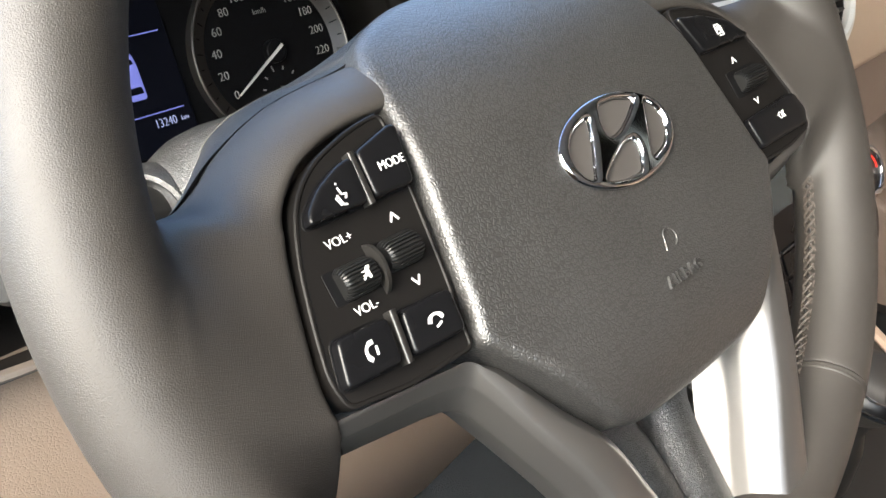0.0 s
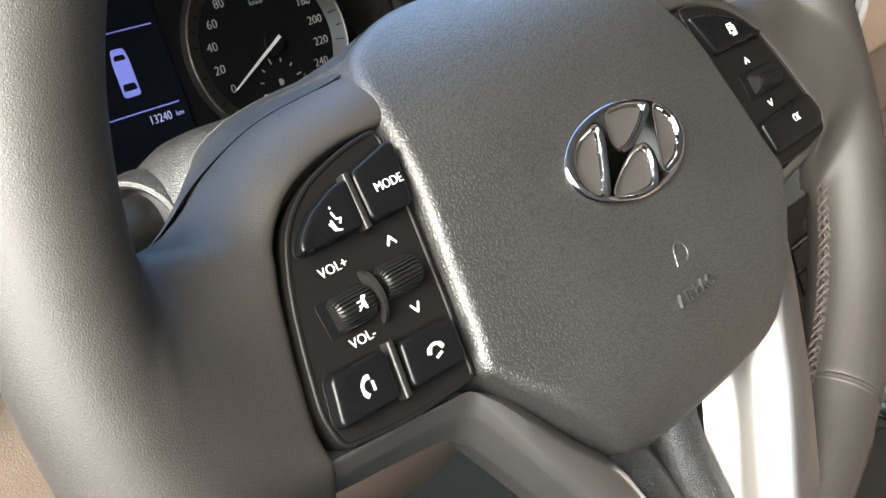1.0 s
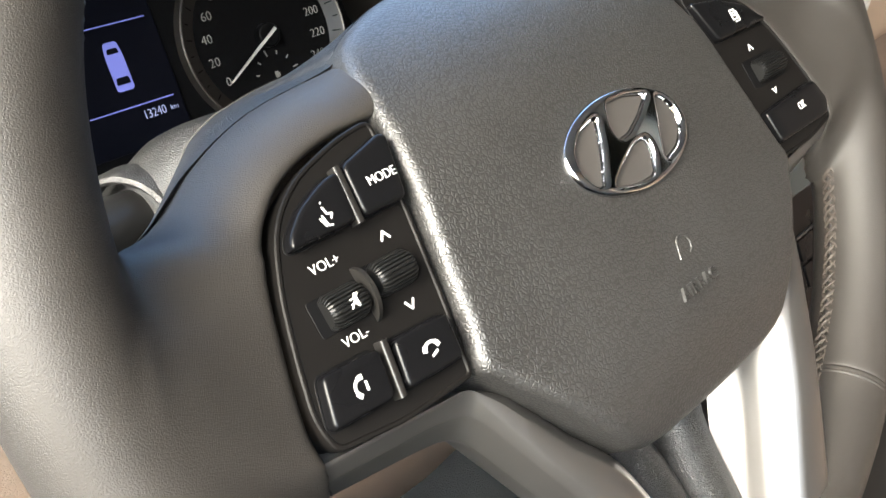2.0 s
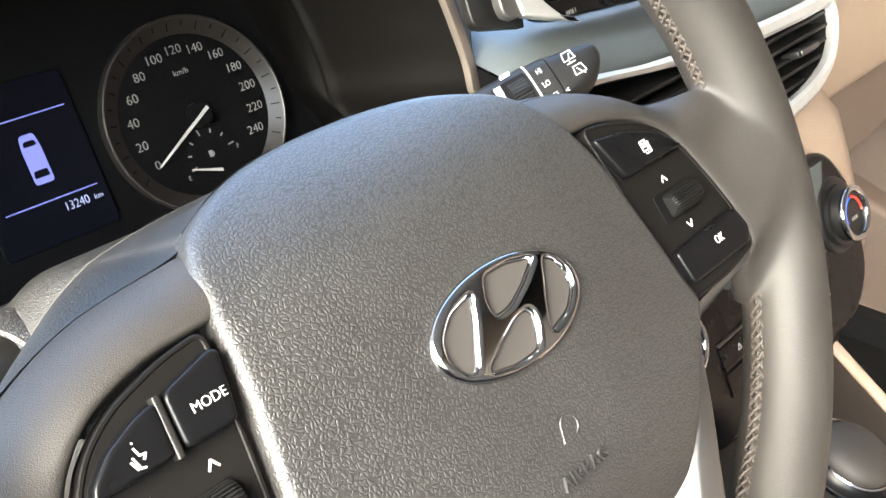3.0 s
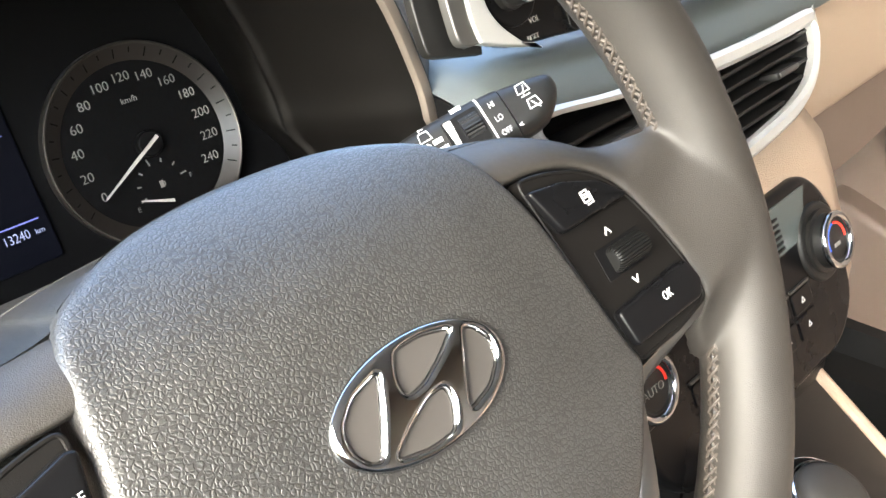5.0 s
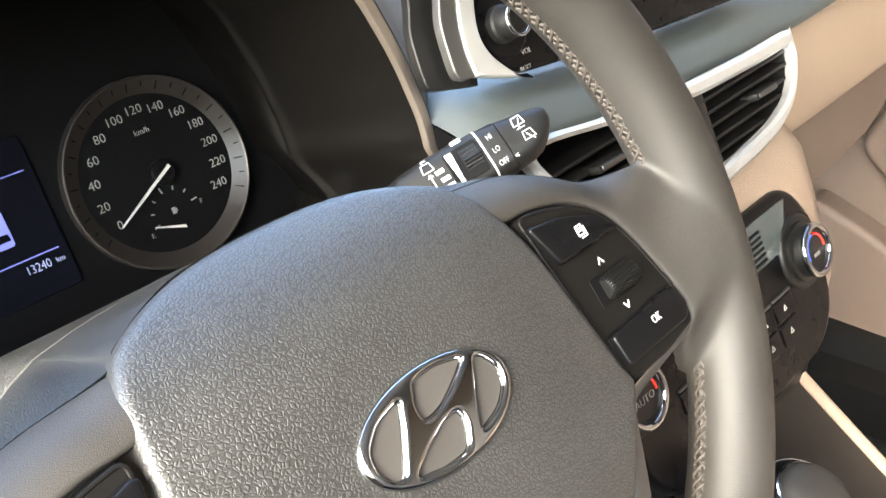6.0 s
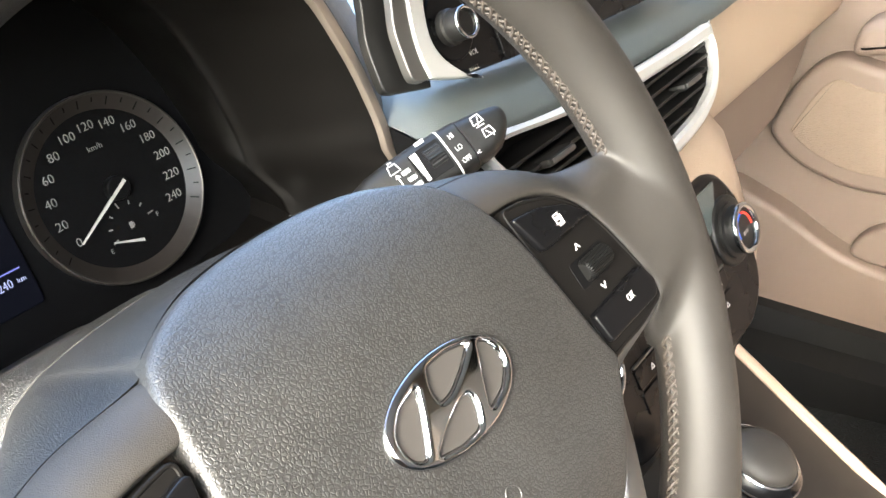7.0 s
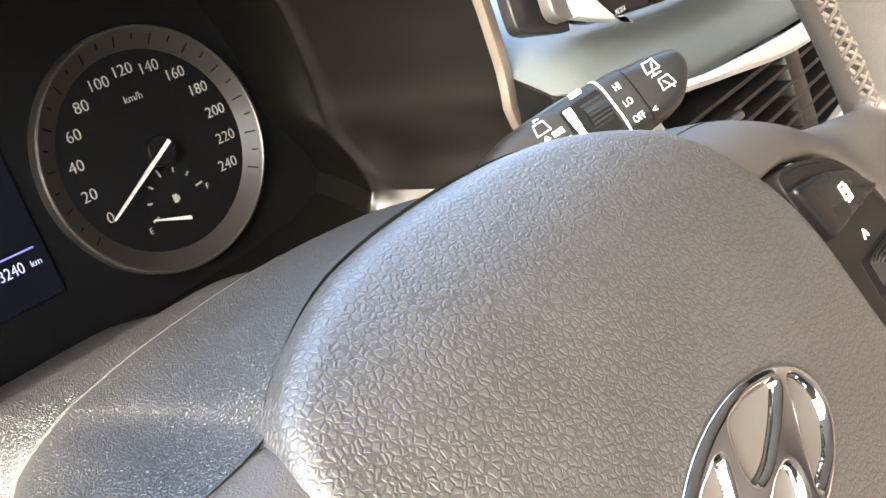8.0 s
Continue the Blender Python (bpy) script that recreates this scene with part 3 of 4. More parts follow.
front = [(-0.150, 0.030, -0.036), (-0.1365, 0.0350, -0.0302), (-0.119, 0.0455, -0.0303), (-0.096, 0.0540, -0.0285), (-0.0660, 0.0580, -0.0262), (-0.0585, 0.0640, -0.0290), (-0.034, 0.0742, -0.0345), (0.0, 0.0773, -0.0365)]
front = front + [(-u, v, z) for u, v, z in front[-2::-1]]
front = [np.array(p) for p in spline(front, 6)]
edge = [(-0.0790, 0.655), (-0.0775, 0.688), (-0.0745, 0.7005), (-0.0700, 0.7075), (-0.0580, 0.7138), (-0.0520, 0.7155), (-0.0320, 0.7190), (0.004, 0.7213)]
edge = edge + [(0.008 - x, z) for x, z in edge[-2::-1]]
edge = [np.array((x, 0.132, z)) for x, z in spline(edge, 6)]
face = [np.array(HUB @ V(p)) for p in front]
rows = [[np.array(HUB @ V(p + np.array([0, -0.006, -0.010]))) for p in front], face]
for f in np.linspace(0.06, 1, 18):
    row = []
    for p, q, r in zip(face, edge, front):
        side = min(1.0, abs(r[0]) / 0.08)
        bulge = 4 * f * (1 - f) * (-0.0045 + 0.0075 * side * side)
        row.append(p * (1 - f) + q * f + np.array([0, 0, bulge]))
    rows.append(row)
rows.append([q + np.array([0, 0.0012, -0.0012]) for q in edge])
rows.append([q * np.array([0.97, 1, 1]) + np.array([0, 0.0010, -0.014]) for q in edge])
loft(bm, rows, False)
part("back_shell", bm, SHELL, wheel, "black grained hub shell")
# Pale bead on the shell edge: highlight and wear together, done as colour.
bm = bmesh.new()
worn_lit = edge[12:44]
sweep(bm, [q + np.array([0, 0.0003, -0.0001]) for q in worn_lit], [0.0006 * math.sin(math.pi * min(1.0, (k + 2) / 20)) ** 0.5 if k < 8 else 0.0006 * (1 - (k - 8) / 25) for k in range(len(worn_lit))], 6)
part("worn_lit_edge", bm, WORNLIT, wheel, "pale shell edge, scuffed and with its highlight coloured in")


def lower_spoke(s):
    """One arm of the silver lower spoke, from the switch panel down to the grip, with a chamfered inner face."""
    top = [(0.1345, -0.0333, -0.0115), (0.1142, -0.0356, -0.0118), (0.0962, -0.0376, -0.0120), (0.0883, -0.0388, -0.0120), (0.0836, -0.0430, -0.0122), (0.0785, -0.0494, -0.0125), (0.0665, -0.0680, -0.0135), (0.0532, -0.0853, -0.0150), (0.0440, -0.1080, -0.0190), (0.0300, -0.1400, -0.0270), (0.0200, -0.1650, -0.0330)]
    upper = [(0.1344, -0.0341, -0.0117), (0.1142, -0.0364, -0.0120), (0.0962, -0.0384, -0.0123), (0.0876, -0.0400, -0.0126), (0.0845, -0.0460, -0.0130), (0.0812, -0.0530, -0.0133), (0.0733, -0.0700, -0.0141), (0.0640, -0.0885, -0.0155), (0.0560, -0.1080, -0.0185), (0.0440, -0.1400, -0.0260), (0.0340, -0.1650, -0.0320)]
    crease = [(0.1320, -0.0385, -0.0160), (0.1143, -0.0406, -0.0163), (0.1004, -0.0422, -0.0165), (0.0905, -0.0448, -0.0165), (0.0862, -0.0486, -0.0166), (0.0828, -0.0548, -0.0167), (0.0750, -0.0710, -0.0172), (0.0657, -0.0895, -0.0186), (0.0578, -0.1090, -0.0215), (0.0458, -0.1410, -0.0290), (0.0358, -0.1660, -0.0350)]
    outer = [(0.1285, -0.0435, -0.0260), (0.1113, -0.0459, -0.0260), (0.0992, -0.0478, -0.0260), (0.0925, -0.0495, -0.0260), (0.0875, -0.0530, -0.0262), (0.0840, -0.0590, -0.0265), (0.0765, -0.0735, -0.0272), (0.0668, -0.0925, -0.0290), (0.0590, -0.1110, -0.0315), (0.0468, -0.1420, -0.0370), (0.0370, -0.1660, -0.0415)]
    t, u, k, c = (np.array(spline(x, 7)) for x in (top, upper, crease, outer))
    fade = np.clip((np.arange(len(t)) - 20) / 14, 0, 1)[:, None]
    ridge = t + np.array([-0.011, 0.001, -0.019]) * fade + np.array([0, 0.0, -0.012]) * (1 - fade)
    foot = ridge + np.array([-0.006, 0.004, -0.010]) * fade + np.array([0, 0.004, -0.016]) * (1 - fade)
    rows = [foot, ridge + (foot - ridge) * 0.1, *[ridge + (t - ridge) * f + np.array([-0.0022, 0.0, 0.0015]) * fade * 4 * f * (1 - f) for f in (0.06, 0.25, 0.5, 0.75, 0.94)], t + (u - t) * 0.05, u + (t - u) * 0.06, u + (k - u) * 0.12, k + (u - k) * 0.12, k + (c - k) * 0.05, 0.55 * k + 0.45 * c + np.array([0, 0.0008, -0.0008]), c + (k - c) * 0.04, c + np.array([0, 0, -0.0014]), c + np.array([-0.002, 0.002, -0.014])]
    bm = bmesh.new()
    vs = [[bm.verts.new((s * p[0], p[1], p[2])) for p in r] for r in rows]
    vs.append(vs[0])
    for r0, r1 in zip(vs, vs[1:]):
        for k in range(len(r0) - 1):
            bm.faces.new((r0[k], r0[k + 1], r1[k + 1], r1[k]))
    for k in (0, -1):
        bm.faces.new([r[k] for r in vs[:-1]])
    return part("lower_spoke", bm, SPOKE, wheel, "satin silver lower spoke", HUB)


lower_spoke(-1)
lower_spoke(1)
for s in (-1, 1):
    bm = bmesh.new()
    sweep(bm, spline([(s * 0.045, -0.060, -0.052), (s * 0.026, -0.085, -0.054), (s * 0.014, -0.105, -0.055), (s * 0.010, -0.165, -0.055)], 6), 0.012, 12, 0.9)
    part("spoke_backing", bm, SHELL, wheel, m=HUB)
# a pale scuff on the shell
bm = bmesh.new()
sweep(bm, [(-0.0735, 0.0910, 0.7247), (-0.0728, 0.0850, 0.7265), (-0.0712, 0.0790, 0.7279), (-0.0698, 0.0725, 0.7291)], [0.0003, 0.0008, 0.0007, 0.0003], 6)
part("scuff", bm, WORNLIT, wheel, "pale scuff mark")

# ---- column cover and stalks ----
column = thing("column_cover", (0.0, 0.17, 0.62), "black plastic steering column cover behind the wheel", "column cover")
bm = bmesh.new()
rows = []
for y, w, z0, z1 in ((0.126, 0.070, 0.600, 0.690), (0.128, 0.074, 0.590, 0.7060), (0.134, 0.080, 0.585, 0.7090), (0.145, 0.085, 0.58, 0.7105), (0.158, 0.088, 0.570, 0.7090), (0.170, 0.090, 0.570, 0.7050), (0.190, 0.092, 0.565, 0.6940), (0.22, 0.093, 0.56, 0.680), (0.26, 0.094, 0.55, 0.665)):
    c = 0.002
    rows.append([(x, y, z) for x, z in rounded([(c - w, z0), (c + w, z0), (c + w * 0.95, z1 - 0.045), (c + w * 0.25, z1), (c - w * 0.80, z1), (c - w, z1 - 0.020)], 0.02, 5)])
loft(bm, rows, True, True, True)
part("shroud", bm, SHELL, column)
# indicator stalk in its collar on the driver's side
indicator = thing("indicator_stalk", (-0.088, 0.160, 0.686), "black indicator stalk in its collar on the column", "stalk")
LM = look((-0.0900, 0.1580, 0.6800), (-0.0900 + 0.85, 0.1580 + 0.50, 0.6800 - 0.10))
bm = bmesh.new()
ring = [(math.cos(a), math.sin(a)) for a in np.linspace(0, 2 * math.pi, 41)[:-1]]
loft(bm, [[(r * x, r * y * 0.85, z) for x, y in ring] for r, z in ((0.024, -0.012), (0.0235, -0.002), (0.0220, 0.0012), (0.0200, 0.0018), (0.0185, 0.0004), (0.0180, -0.008))], True)
part("stalk_collar", bm, SHELL, column, m=LM)
bm = bmesh.new()
loft(bm, [[(r * x, r * y * 0.85, z) for x, y in ring] for r, z in ((0.013, -0.012), (0.0140, 0.000), (0.0135, 0.012), (0.0105, 0.030), (0.0085, 0.050), (0.0085, 0.078), (0.006, 0.080))], True, True, True)
part("lever", bm, BLACK, indicator, m=LM)

AX = V((0.83, -0.45, 0.28)).normalized()
FACE = (V((-0.516, -0.592, 0.579)) - AX * V((-0.516, -0.592, 0.579)).dot(AX)).normalized()
SIDE = FACE.cross(AX).normalized()
TIP = V((0.1950, 0.1077, 0.7157)) + AX * 0.003


def stalk_point(d, w, h):
    return TIP - AX * d + SIDE * w + FACE * h


def stalk_section(d, low, high, ht, r=0.62):
    """A cross-section d from the tip, from low to high across."""
    return [stalk_point(d, *p) for p in rounded([(low, -ht), (high, -ht), (high, ht), (low, ht)], min(high - low, 2 * ht) * 0.5 * r * 1.5, 6)]


stalk = thing("wiper_stalk", tuple(stalk_point(0.12, 0, 0)), "black wiper stalk with white symbols on the steering column", "stalk")
bm = bmesh.new()
loft(bm, [stalk_section(*q) for q in ((-0.0038, 0.0005, 0.0055, 0.0040), (-0.0030, -0.0015, 0.0070, 0.0060), (-0.0005, -0.0055, 0.0086, 0.0078), (0.0030, -0.0090, 0.0096, 0.0088), (0.0070, -0.0118, 0.0105, 0.0095), (0.0130, -0.0134, 0.0115, 0.0099), (0.0225, -0.0140, 0.0130, 0.0102))], True, True, True)
part("end_cap", bm, BLACK, stalk)
bm = bmesh.new()
loft(bm, [stalk_section(*q) for q in ((0.0229, -0.0141, 0.0132, 0.0100), (0.0232, -0.0144, 0.0135, 0.0103), (0.0330, -0.0146, 0.0142, 0.0105))], True, True, True)
part("twist_ring", bm, BLACK, stalk)
bm = bmesh.new()
loft(bm, [stalk_section(*q) for q in ((0.0332, -0.0149, 0.0146, 0.0108), (0.0340, -0.0149, 0.0146, 0.0108))], True, True, True)
part("white_band", bm, WHITE, stalk)
bm = bmesh.new()
loft(bm, [stalk_section(*q) for q in ((0.0342, -0.0148, 0.0146, 0.0107), (0.050, -0.0152, 0.0150, 0.0110), (0.062, -0.0152, 0.0151, 0.0110), (0.076, -0.0146, 0.0142, 0.0107), (0.086, -0.0134, 0.0118, 0.0100), (0.093, -0.0118, 0.0085, 0.0090), (0.099, -0.0095, 0.0045, 0.0075), (0.104, -0.0070, 0.0020, 0.0060), (0.15, -0.0065, 0.0020, 0.0060))], True, True, True)
part("stalk_body", bm, BLACK, stalk)


def on_stalk(d, w, h=0.0111):
    m = Matrix((AX, SIDE, FACE)).transposed().to_4x4()
    m.translation = stalk_point(d, w, h)
    return m


bm = bmesh.new()
prof = [(0.0062 * (1 + 0.04 * math.cos(22 * a)) * math.cos(a), 0.0062 * (1 + 0.04 * math.cos(22 * a)) * math.sin(a)) for a in np.linspace(0, 2 * math.pi, 89)[:-1]]
loft(bm, [[stalk_point(d, 0.0015 + y, 0.0082 + z * 0.9) for y, z in prof] for d in (0.0365, 0.0455)], True, True, True)
part("thumb_wheel", bm, RUBBER, stalk)
bm = bmesh.new()
loft(bm, [[stalk_point(d, w, 0.0112) for d, w in rounded([(0.0355, -0.0085), (0.0535, -0.0085), (0.0535, 0.0090), (0.0355, 0.0090)], 0.0012)], [stalk_point(d, w, 0.0090) for d, w in rounded([(0.0355, -0.0085), (0.0535, -0.0085), (0.0535, 0.0090), (0.0355, 0.0090)], 0.0012)]], True, True, True)
part("wheel_well", bm, DARK, stalk)


def stalk_print(lines, d, w, thick=0.00045, h=0.0113, name="symbol"):
    bm = bmesh.new()
    strokes(bm, lines, thick, 0.0002)
    part(name, bm, WHITE, stalk, m=on_stalk(d, w, h))


WINDOW = [(-0.0030, -0.0022), (0.0030, -0.0022), (0.0022, 0.0022), (-0.0022, 0.0022), (-0.0030, -0.0022)]
stalk_print([WINDOW, [(-0.0010, -0.0040), (0.0012, 0.0010)], [(-0.0022, -0.0040), (0.0022, -0.0040)]], 0.0125, 0.0055, h=0.0098)
stalk_print([WINDOW, [(0.0018, -0.0034), (-0.0008, 0.0008)]], 0.0110, -0.0030, h=0.0098)
stalk_print([[(-0.0009, 0.0), (0.0009, 0.0007)], [(-0.0009, 0.0), (0.0009, -0.0007)]], 0.0215, -0.0095, h=0.0102)
for body, w in (("HI", 0.0055), ("LO", -0.0018), ("OFF", -0.0090)):
    text(body, 0.0041, on_stalk(0.0285, w, 0.0106), WHITE, stalk, "lettering", width=0.75)
stalk_print([[(-0.0022, 0.0), (0.0022, 0.0)]], 0.0440, 0.0118, 0.0020, name="print_bar")
for k, wide in enumerate((0.0036, 0.0031, 0.0026, 0.0021)):
    stalk_print([[(0.0, 0.0015), (0.0, -0.0012)]], 0.0505, 0.0060 - k * 0.0040, wide, h=0.0117, name="scale_bar")
for k, (d, w) in enumerate(((0.0580, 0.0030), (0.0570, -0.0015), (0.0565, -0.0058), (0.0560, -0.0100))):
    stalk_print([[(-0.0018, 0.0), (0.0018, 0.0)]], d, w, 0.0022, name="print_bar")
stalk_print([[(0.0, 0.0040), (0.0, -0.0060)], [(-0.0011, 0.0026), (0.0, 0.0040), (0.0011, 0.0026)]], 0.0630, 0.0, 0.0007)
stalk_print([WINDOW, [(-0.0010, 0.0022), (-0.0010, 0.0040), (0.0012, 0.0036)]], 0.0625, 0.0078, h=0.0112)
stalk_print([WINDOW, [(0.0018, -0.0034), (-0.0008, 0.0008)]], 0.0700, -0.0028, 0.0006, h=0.0108)

# ---- instrument cluster ----
cluster = thing("instrument_cluster", (0.0, 0.33, 0.64), "instrument cluster with two round dials and a small screen", "instrument cluster")
FACEM = pose(-0.003, 0.3205, 0.703, 90 - 10.8, 0, 0)
bm = bmesh.new()
plate(bm, rounded([(-0.186, -0.080), (0.186, -0.080), (0.186, 0.06), (0.15, 0.135), (-0.15, 0.135), (-0.186, 0.06)], 0.02), -0.004, 0.02, 0.001)
part("dial_plate", bm, DARK, cluster, m=FACEM)


def dial_angle(v):
    return radians(90 + 120 - v)


for side in (-1, 1):
    D = FACEM @ pose(side * 0.0965, 0, 0)
    bm = bmesh.new()
    plate(bm, circle(0.0580, 96), -0.0015, 0.003, 0.0005)
    dial = part("dial", bm, DARK, cluster, "round black dial", D)
    bm = bmesh.new()
    ring_solid(bm, circle(0.0583, 96), circle(0.0562, 96), 0.0044, 0.008, 0.0008)
    part("outer_ring", bm, material("ring_grey", (0.03, 0.027, 0.024), rough=0.35, metal=0.3), dial, m=D)
    bm = bmesh.new()
    rows = [[(r * math.cos(a), r * math.sin(a), z) for a in np.linspace(0, 2 * math.pi, 97)[:-1]] for r, z in ((0.0562, 0.0040), (0.0478, -0.0008))]
    loft(bm, rows, True)
    part("scale_ring", bm, DIALRING, dial, m=D)
    for k in range(25):
        a = dial_angle(k * 10)
        bm = bmesh.new()
        pts = []
        for r in ((0.0500 if k % 2 == 0 else 0.0520), 0.0548):
            for w in (-0.0004, 0.0004):
                pts.append((r * math.cos(a) - w * math.sin(a), r * math.sin(a) + w * math.cos(a), -0.0008 + (r - 0.0478) * 0.5714))
        q = [pts[0], pts[2], pts[3], pts[1]]
        loft(bm, [[(x, y, z - 0.0002) for x, y, z in q], [(x, y, z + 0.0002) for x, y, z in q]], True, True, True)
        part("scale_mark", bm, DARK, dial, m=D)
    vals = range(0, 241, 20) if side > 0 else range(0, 9)
    for v in vals:
        a = dial_angle(v if side > 0 else v * 30)
        text(str(v), 0.0076, D @ pose(0.0395 * math.cos(a), 0.0395 * math.sin(a), -0.0013), DIALPRINT, dial, width=1.0)
    bm = bmesh.new()
    a = dial_angle(0)
    d = np.array([math.cos(a), math.sin(a)])
    nn = np.array([-d[1], d[0]])
    q = [d * 0.041 + nn * 0.0004, d * 0.041 - nn * 0.0004, -d * 0.006 - nn * 0.0011, -d * 0.006 + nn * 0.0011]
    loft(bm, [[(*p, 0.004) for p in q], [(*p, 0.0052) for p in q]], True, True, True)
    part("needle", bm, NEEDLE, dial, "pale needle", D)
    bm = bmesh.new()
    plate(bm, circle(0.0075, 32), 0.0050, 0.006, 0.001)
    part("needle_hub", bm, DARK, dial, m=D)
    if side > 0:
        text("km/h", 0.0050, D @ pose(0.0, 0.0265, -0.0013), DIALPRINT, dial)
        bm = bmesh.new()
        for k in range(7):
            a = radians(200 - k * 32)
            r1 = 0.0165 if k % 3 == 0 else 0.0150
            strokes(bm, [[(0.013 * math.cos(a), -0.0245 + 0.013 * math.sin(a)), (r1 * math.cos(a), -0.0245 + r1 * math.sin(a))]], 0.0009, -0.0013)
        part("fuel_marks", bm, DIALPRINT, dial, m=D)
        text("E", 0.0042, D @ pose(-0.0185, -0.0335, -0.0013), DIALPRINT, dial)
        text("F", 0.0042, D @ pose(0.0185, -0.0255, -0.0013), DIALPRINT, dial)
        bm = bmesh.new()
        loft(bm, [[(x, y, z) for x, y in ((-0.0165, -0.0285), (-0.0165, -0.0292), (0.002, -0.0362), (0.002, -0.0342))] for z in (0.001, 0.002)], True, True, True)
        part("fuel_needle", bm, NEEDLE, dial, m=D)
        bm = bmesh.new()
        box(bm, (-0.0015, -0.0262, -0.0014), (0.0010, -0.0222, -0.0012))
        box(bm, (0.0013, -0.0255, -0.0014), (0.0019, -0.0232, -0.0012))
        part("fuel_mark", bm, DIALPRINT, dial, m=D)

bm = bmesh.new()
plate(bm, rounded([(-0.034, -0.040), (0.030, -0.040), (0.030, 0.048), (-0.034, 0.048)], 0.003), -0.001, 0.002, 0.0005)
screen = part("cluster_screen", bm, LCD, cluster, "dark screen with a blue car symbol", FACEM)
for y in (0.0290, -0.0165):
    bm = bmesh.new()
    strokes(bm, [[(-0.0255, y), (0.0250, y)]], 0.0007, -0.0006)
    part("screen_line", bm, LCDBLUE, screen, m=FACEM)
bm = bmesh.new()
plate(bm, rounded([(-0.0052, -0.0070), (0.0052, -0.0070), (0.0052, 0.0125), (0.0040, 0.0200), (-0.0040, 0.0200), (-0.0052, 0.0125)], 0.002), -0.0006, 0.0002, 0.0001, 1)
part("car_symbol", bm, LCDBLUE, screen, m=FACEM)
bm = bmesh.new()
plate(bm, rounded([(-0.0042, -0.0035), (0.0042, -0.0035), (0.0036, 0.0005), (-0.0036, 0.0005)], 0.001), -0.0004, 0.0002, 0.0001, 1)
plate(bm, rounded([(-0.0036, 0.0135), (0.0036, 0.0135), (0.0030, 0.0165), (-0.0030, 0.0165)], 0.001), -0.0004, 0.0002, 0.0001, 1)
part("car_symbol_windows", bm, LCD, screen, m=FACEM)
text("13240", 0.0072, FACEM @ pose(0.0110, -0.0228, -0.0007), LCDTEXT, screen, width=0.8)
text("km", 0.0042, FACEM @ pose(0.0235, -0.0230, -0.0007), LCDTEXT, screen)

# recess of the hood round the cluster
HOOD = [(-0.190, 0.636), (0.184, 0.636), (0.188, 0.700), (0.182, 0.735), (0.171, 0.768), (0.153, 0.802), (0.119, 0.826), (0.0, 0.835), (-0.124, 0.827), (-0.159, 0.804), (-0.177, 0.768), (-0.188, 0.735), (-0.194, 0.700)]


def hood_ring(y, grow, dz=0.0):
    c = np.array([-0.003, 0.72])
    pts = spline(HOOD, 6, True)
    return [((c + (np.array(p) - c) * grow)[0], y, (c + (np.array(p) - c) * grow)[1] + dz) for p in pts]


def recess_ring(y, sx, sz, dz=0.0):
    return [((p[0] + 0.003) * sx - 0.003, y, 0.72 + (p[2] - 0.72) * sz + dz) for p in hood_ring(y, 1.0)]


bm = bmesh.new()
loft(bm, [recess_ring(*q) for q in ((0.1835, 0.985, 0.985), (0.190, 0.965, 0.975), (0.215, 0.905, 0.962), (0.240, 0.850, 0.955), (0.256, 0.818, 0.950), (0.2600, 0.806, 0.948), (0.2612, 0.797, 0.946), (0.2625, 0.794, 0.945), (0.266, 0.797, 0.944), (0.285, 0.826, 0.940), (0.310, 0.850, 0.936), (0.322, 0.858, 0.935), (0.345, 0.86, 0.935))], True)
part("recess", bm, RECESS, cluster, "matt black recess under the hood")
bm = bmesh.new()
band = [(0.983, 0.1845), (0.985, 0.1818), (0.990, 0.1804), (1.012, 0.1800), (1.022, 0.1808), (1.026, 0.1830), (1.026, 0.1880)]
loft(bm, [hood_ring(y, g) for g, y in band], True)
part("hood_trim", bm, TRIM, cluster, "flat satin silver trim round the hood")
bm = bmesh.new()
loft(bm, [hood_ring(y, g) for g, y in ((1.0255, 0.1850), (1.0350, 0.1850))], True)
part("trim_gap", bm, DARK, cluster)

# ---- dashboard ----
bm = bmesh.new()
rows = [hood_ring(0.1865, 1.033), hood_ring(0.1845, 1.036), hood_ring(0.1845, 1.041), hood_ring(0.1870, 1.048)]
for k in np.linspace(0.08, 1, 9):
    row = []
    for p in hood_ring(0.187, 1.048):
        d = np.array([p[0] + 0.003, p[2] - 0.72])
        d /= np.linalg.norm(d)
        row.append((p[0] + d[0] * 0.080 * k, 0.187 + 0.075 * k ** 1.15, p[2] + d[1] * 0.040 * k))
    rows.append(row)
rows.append([(x, 0.45, z) for x, y, z in rows[-1]])
loft(bm, rows, True)
solo("dash_hood", bm, DASH, "dark slate soft-touch hood over the dials", "dashboard hood", "structure")

# upper dash across the car
bm = bmesh.new()
rows = []
ends = []
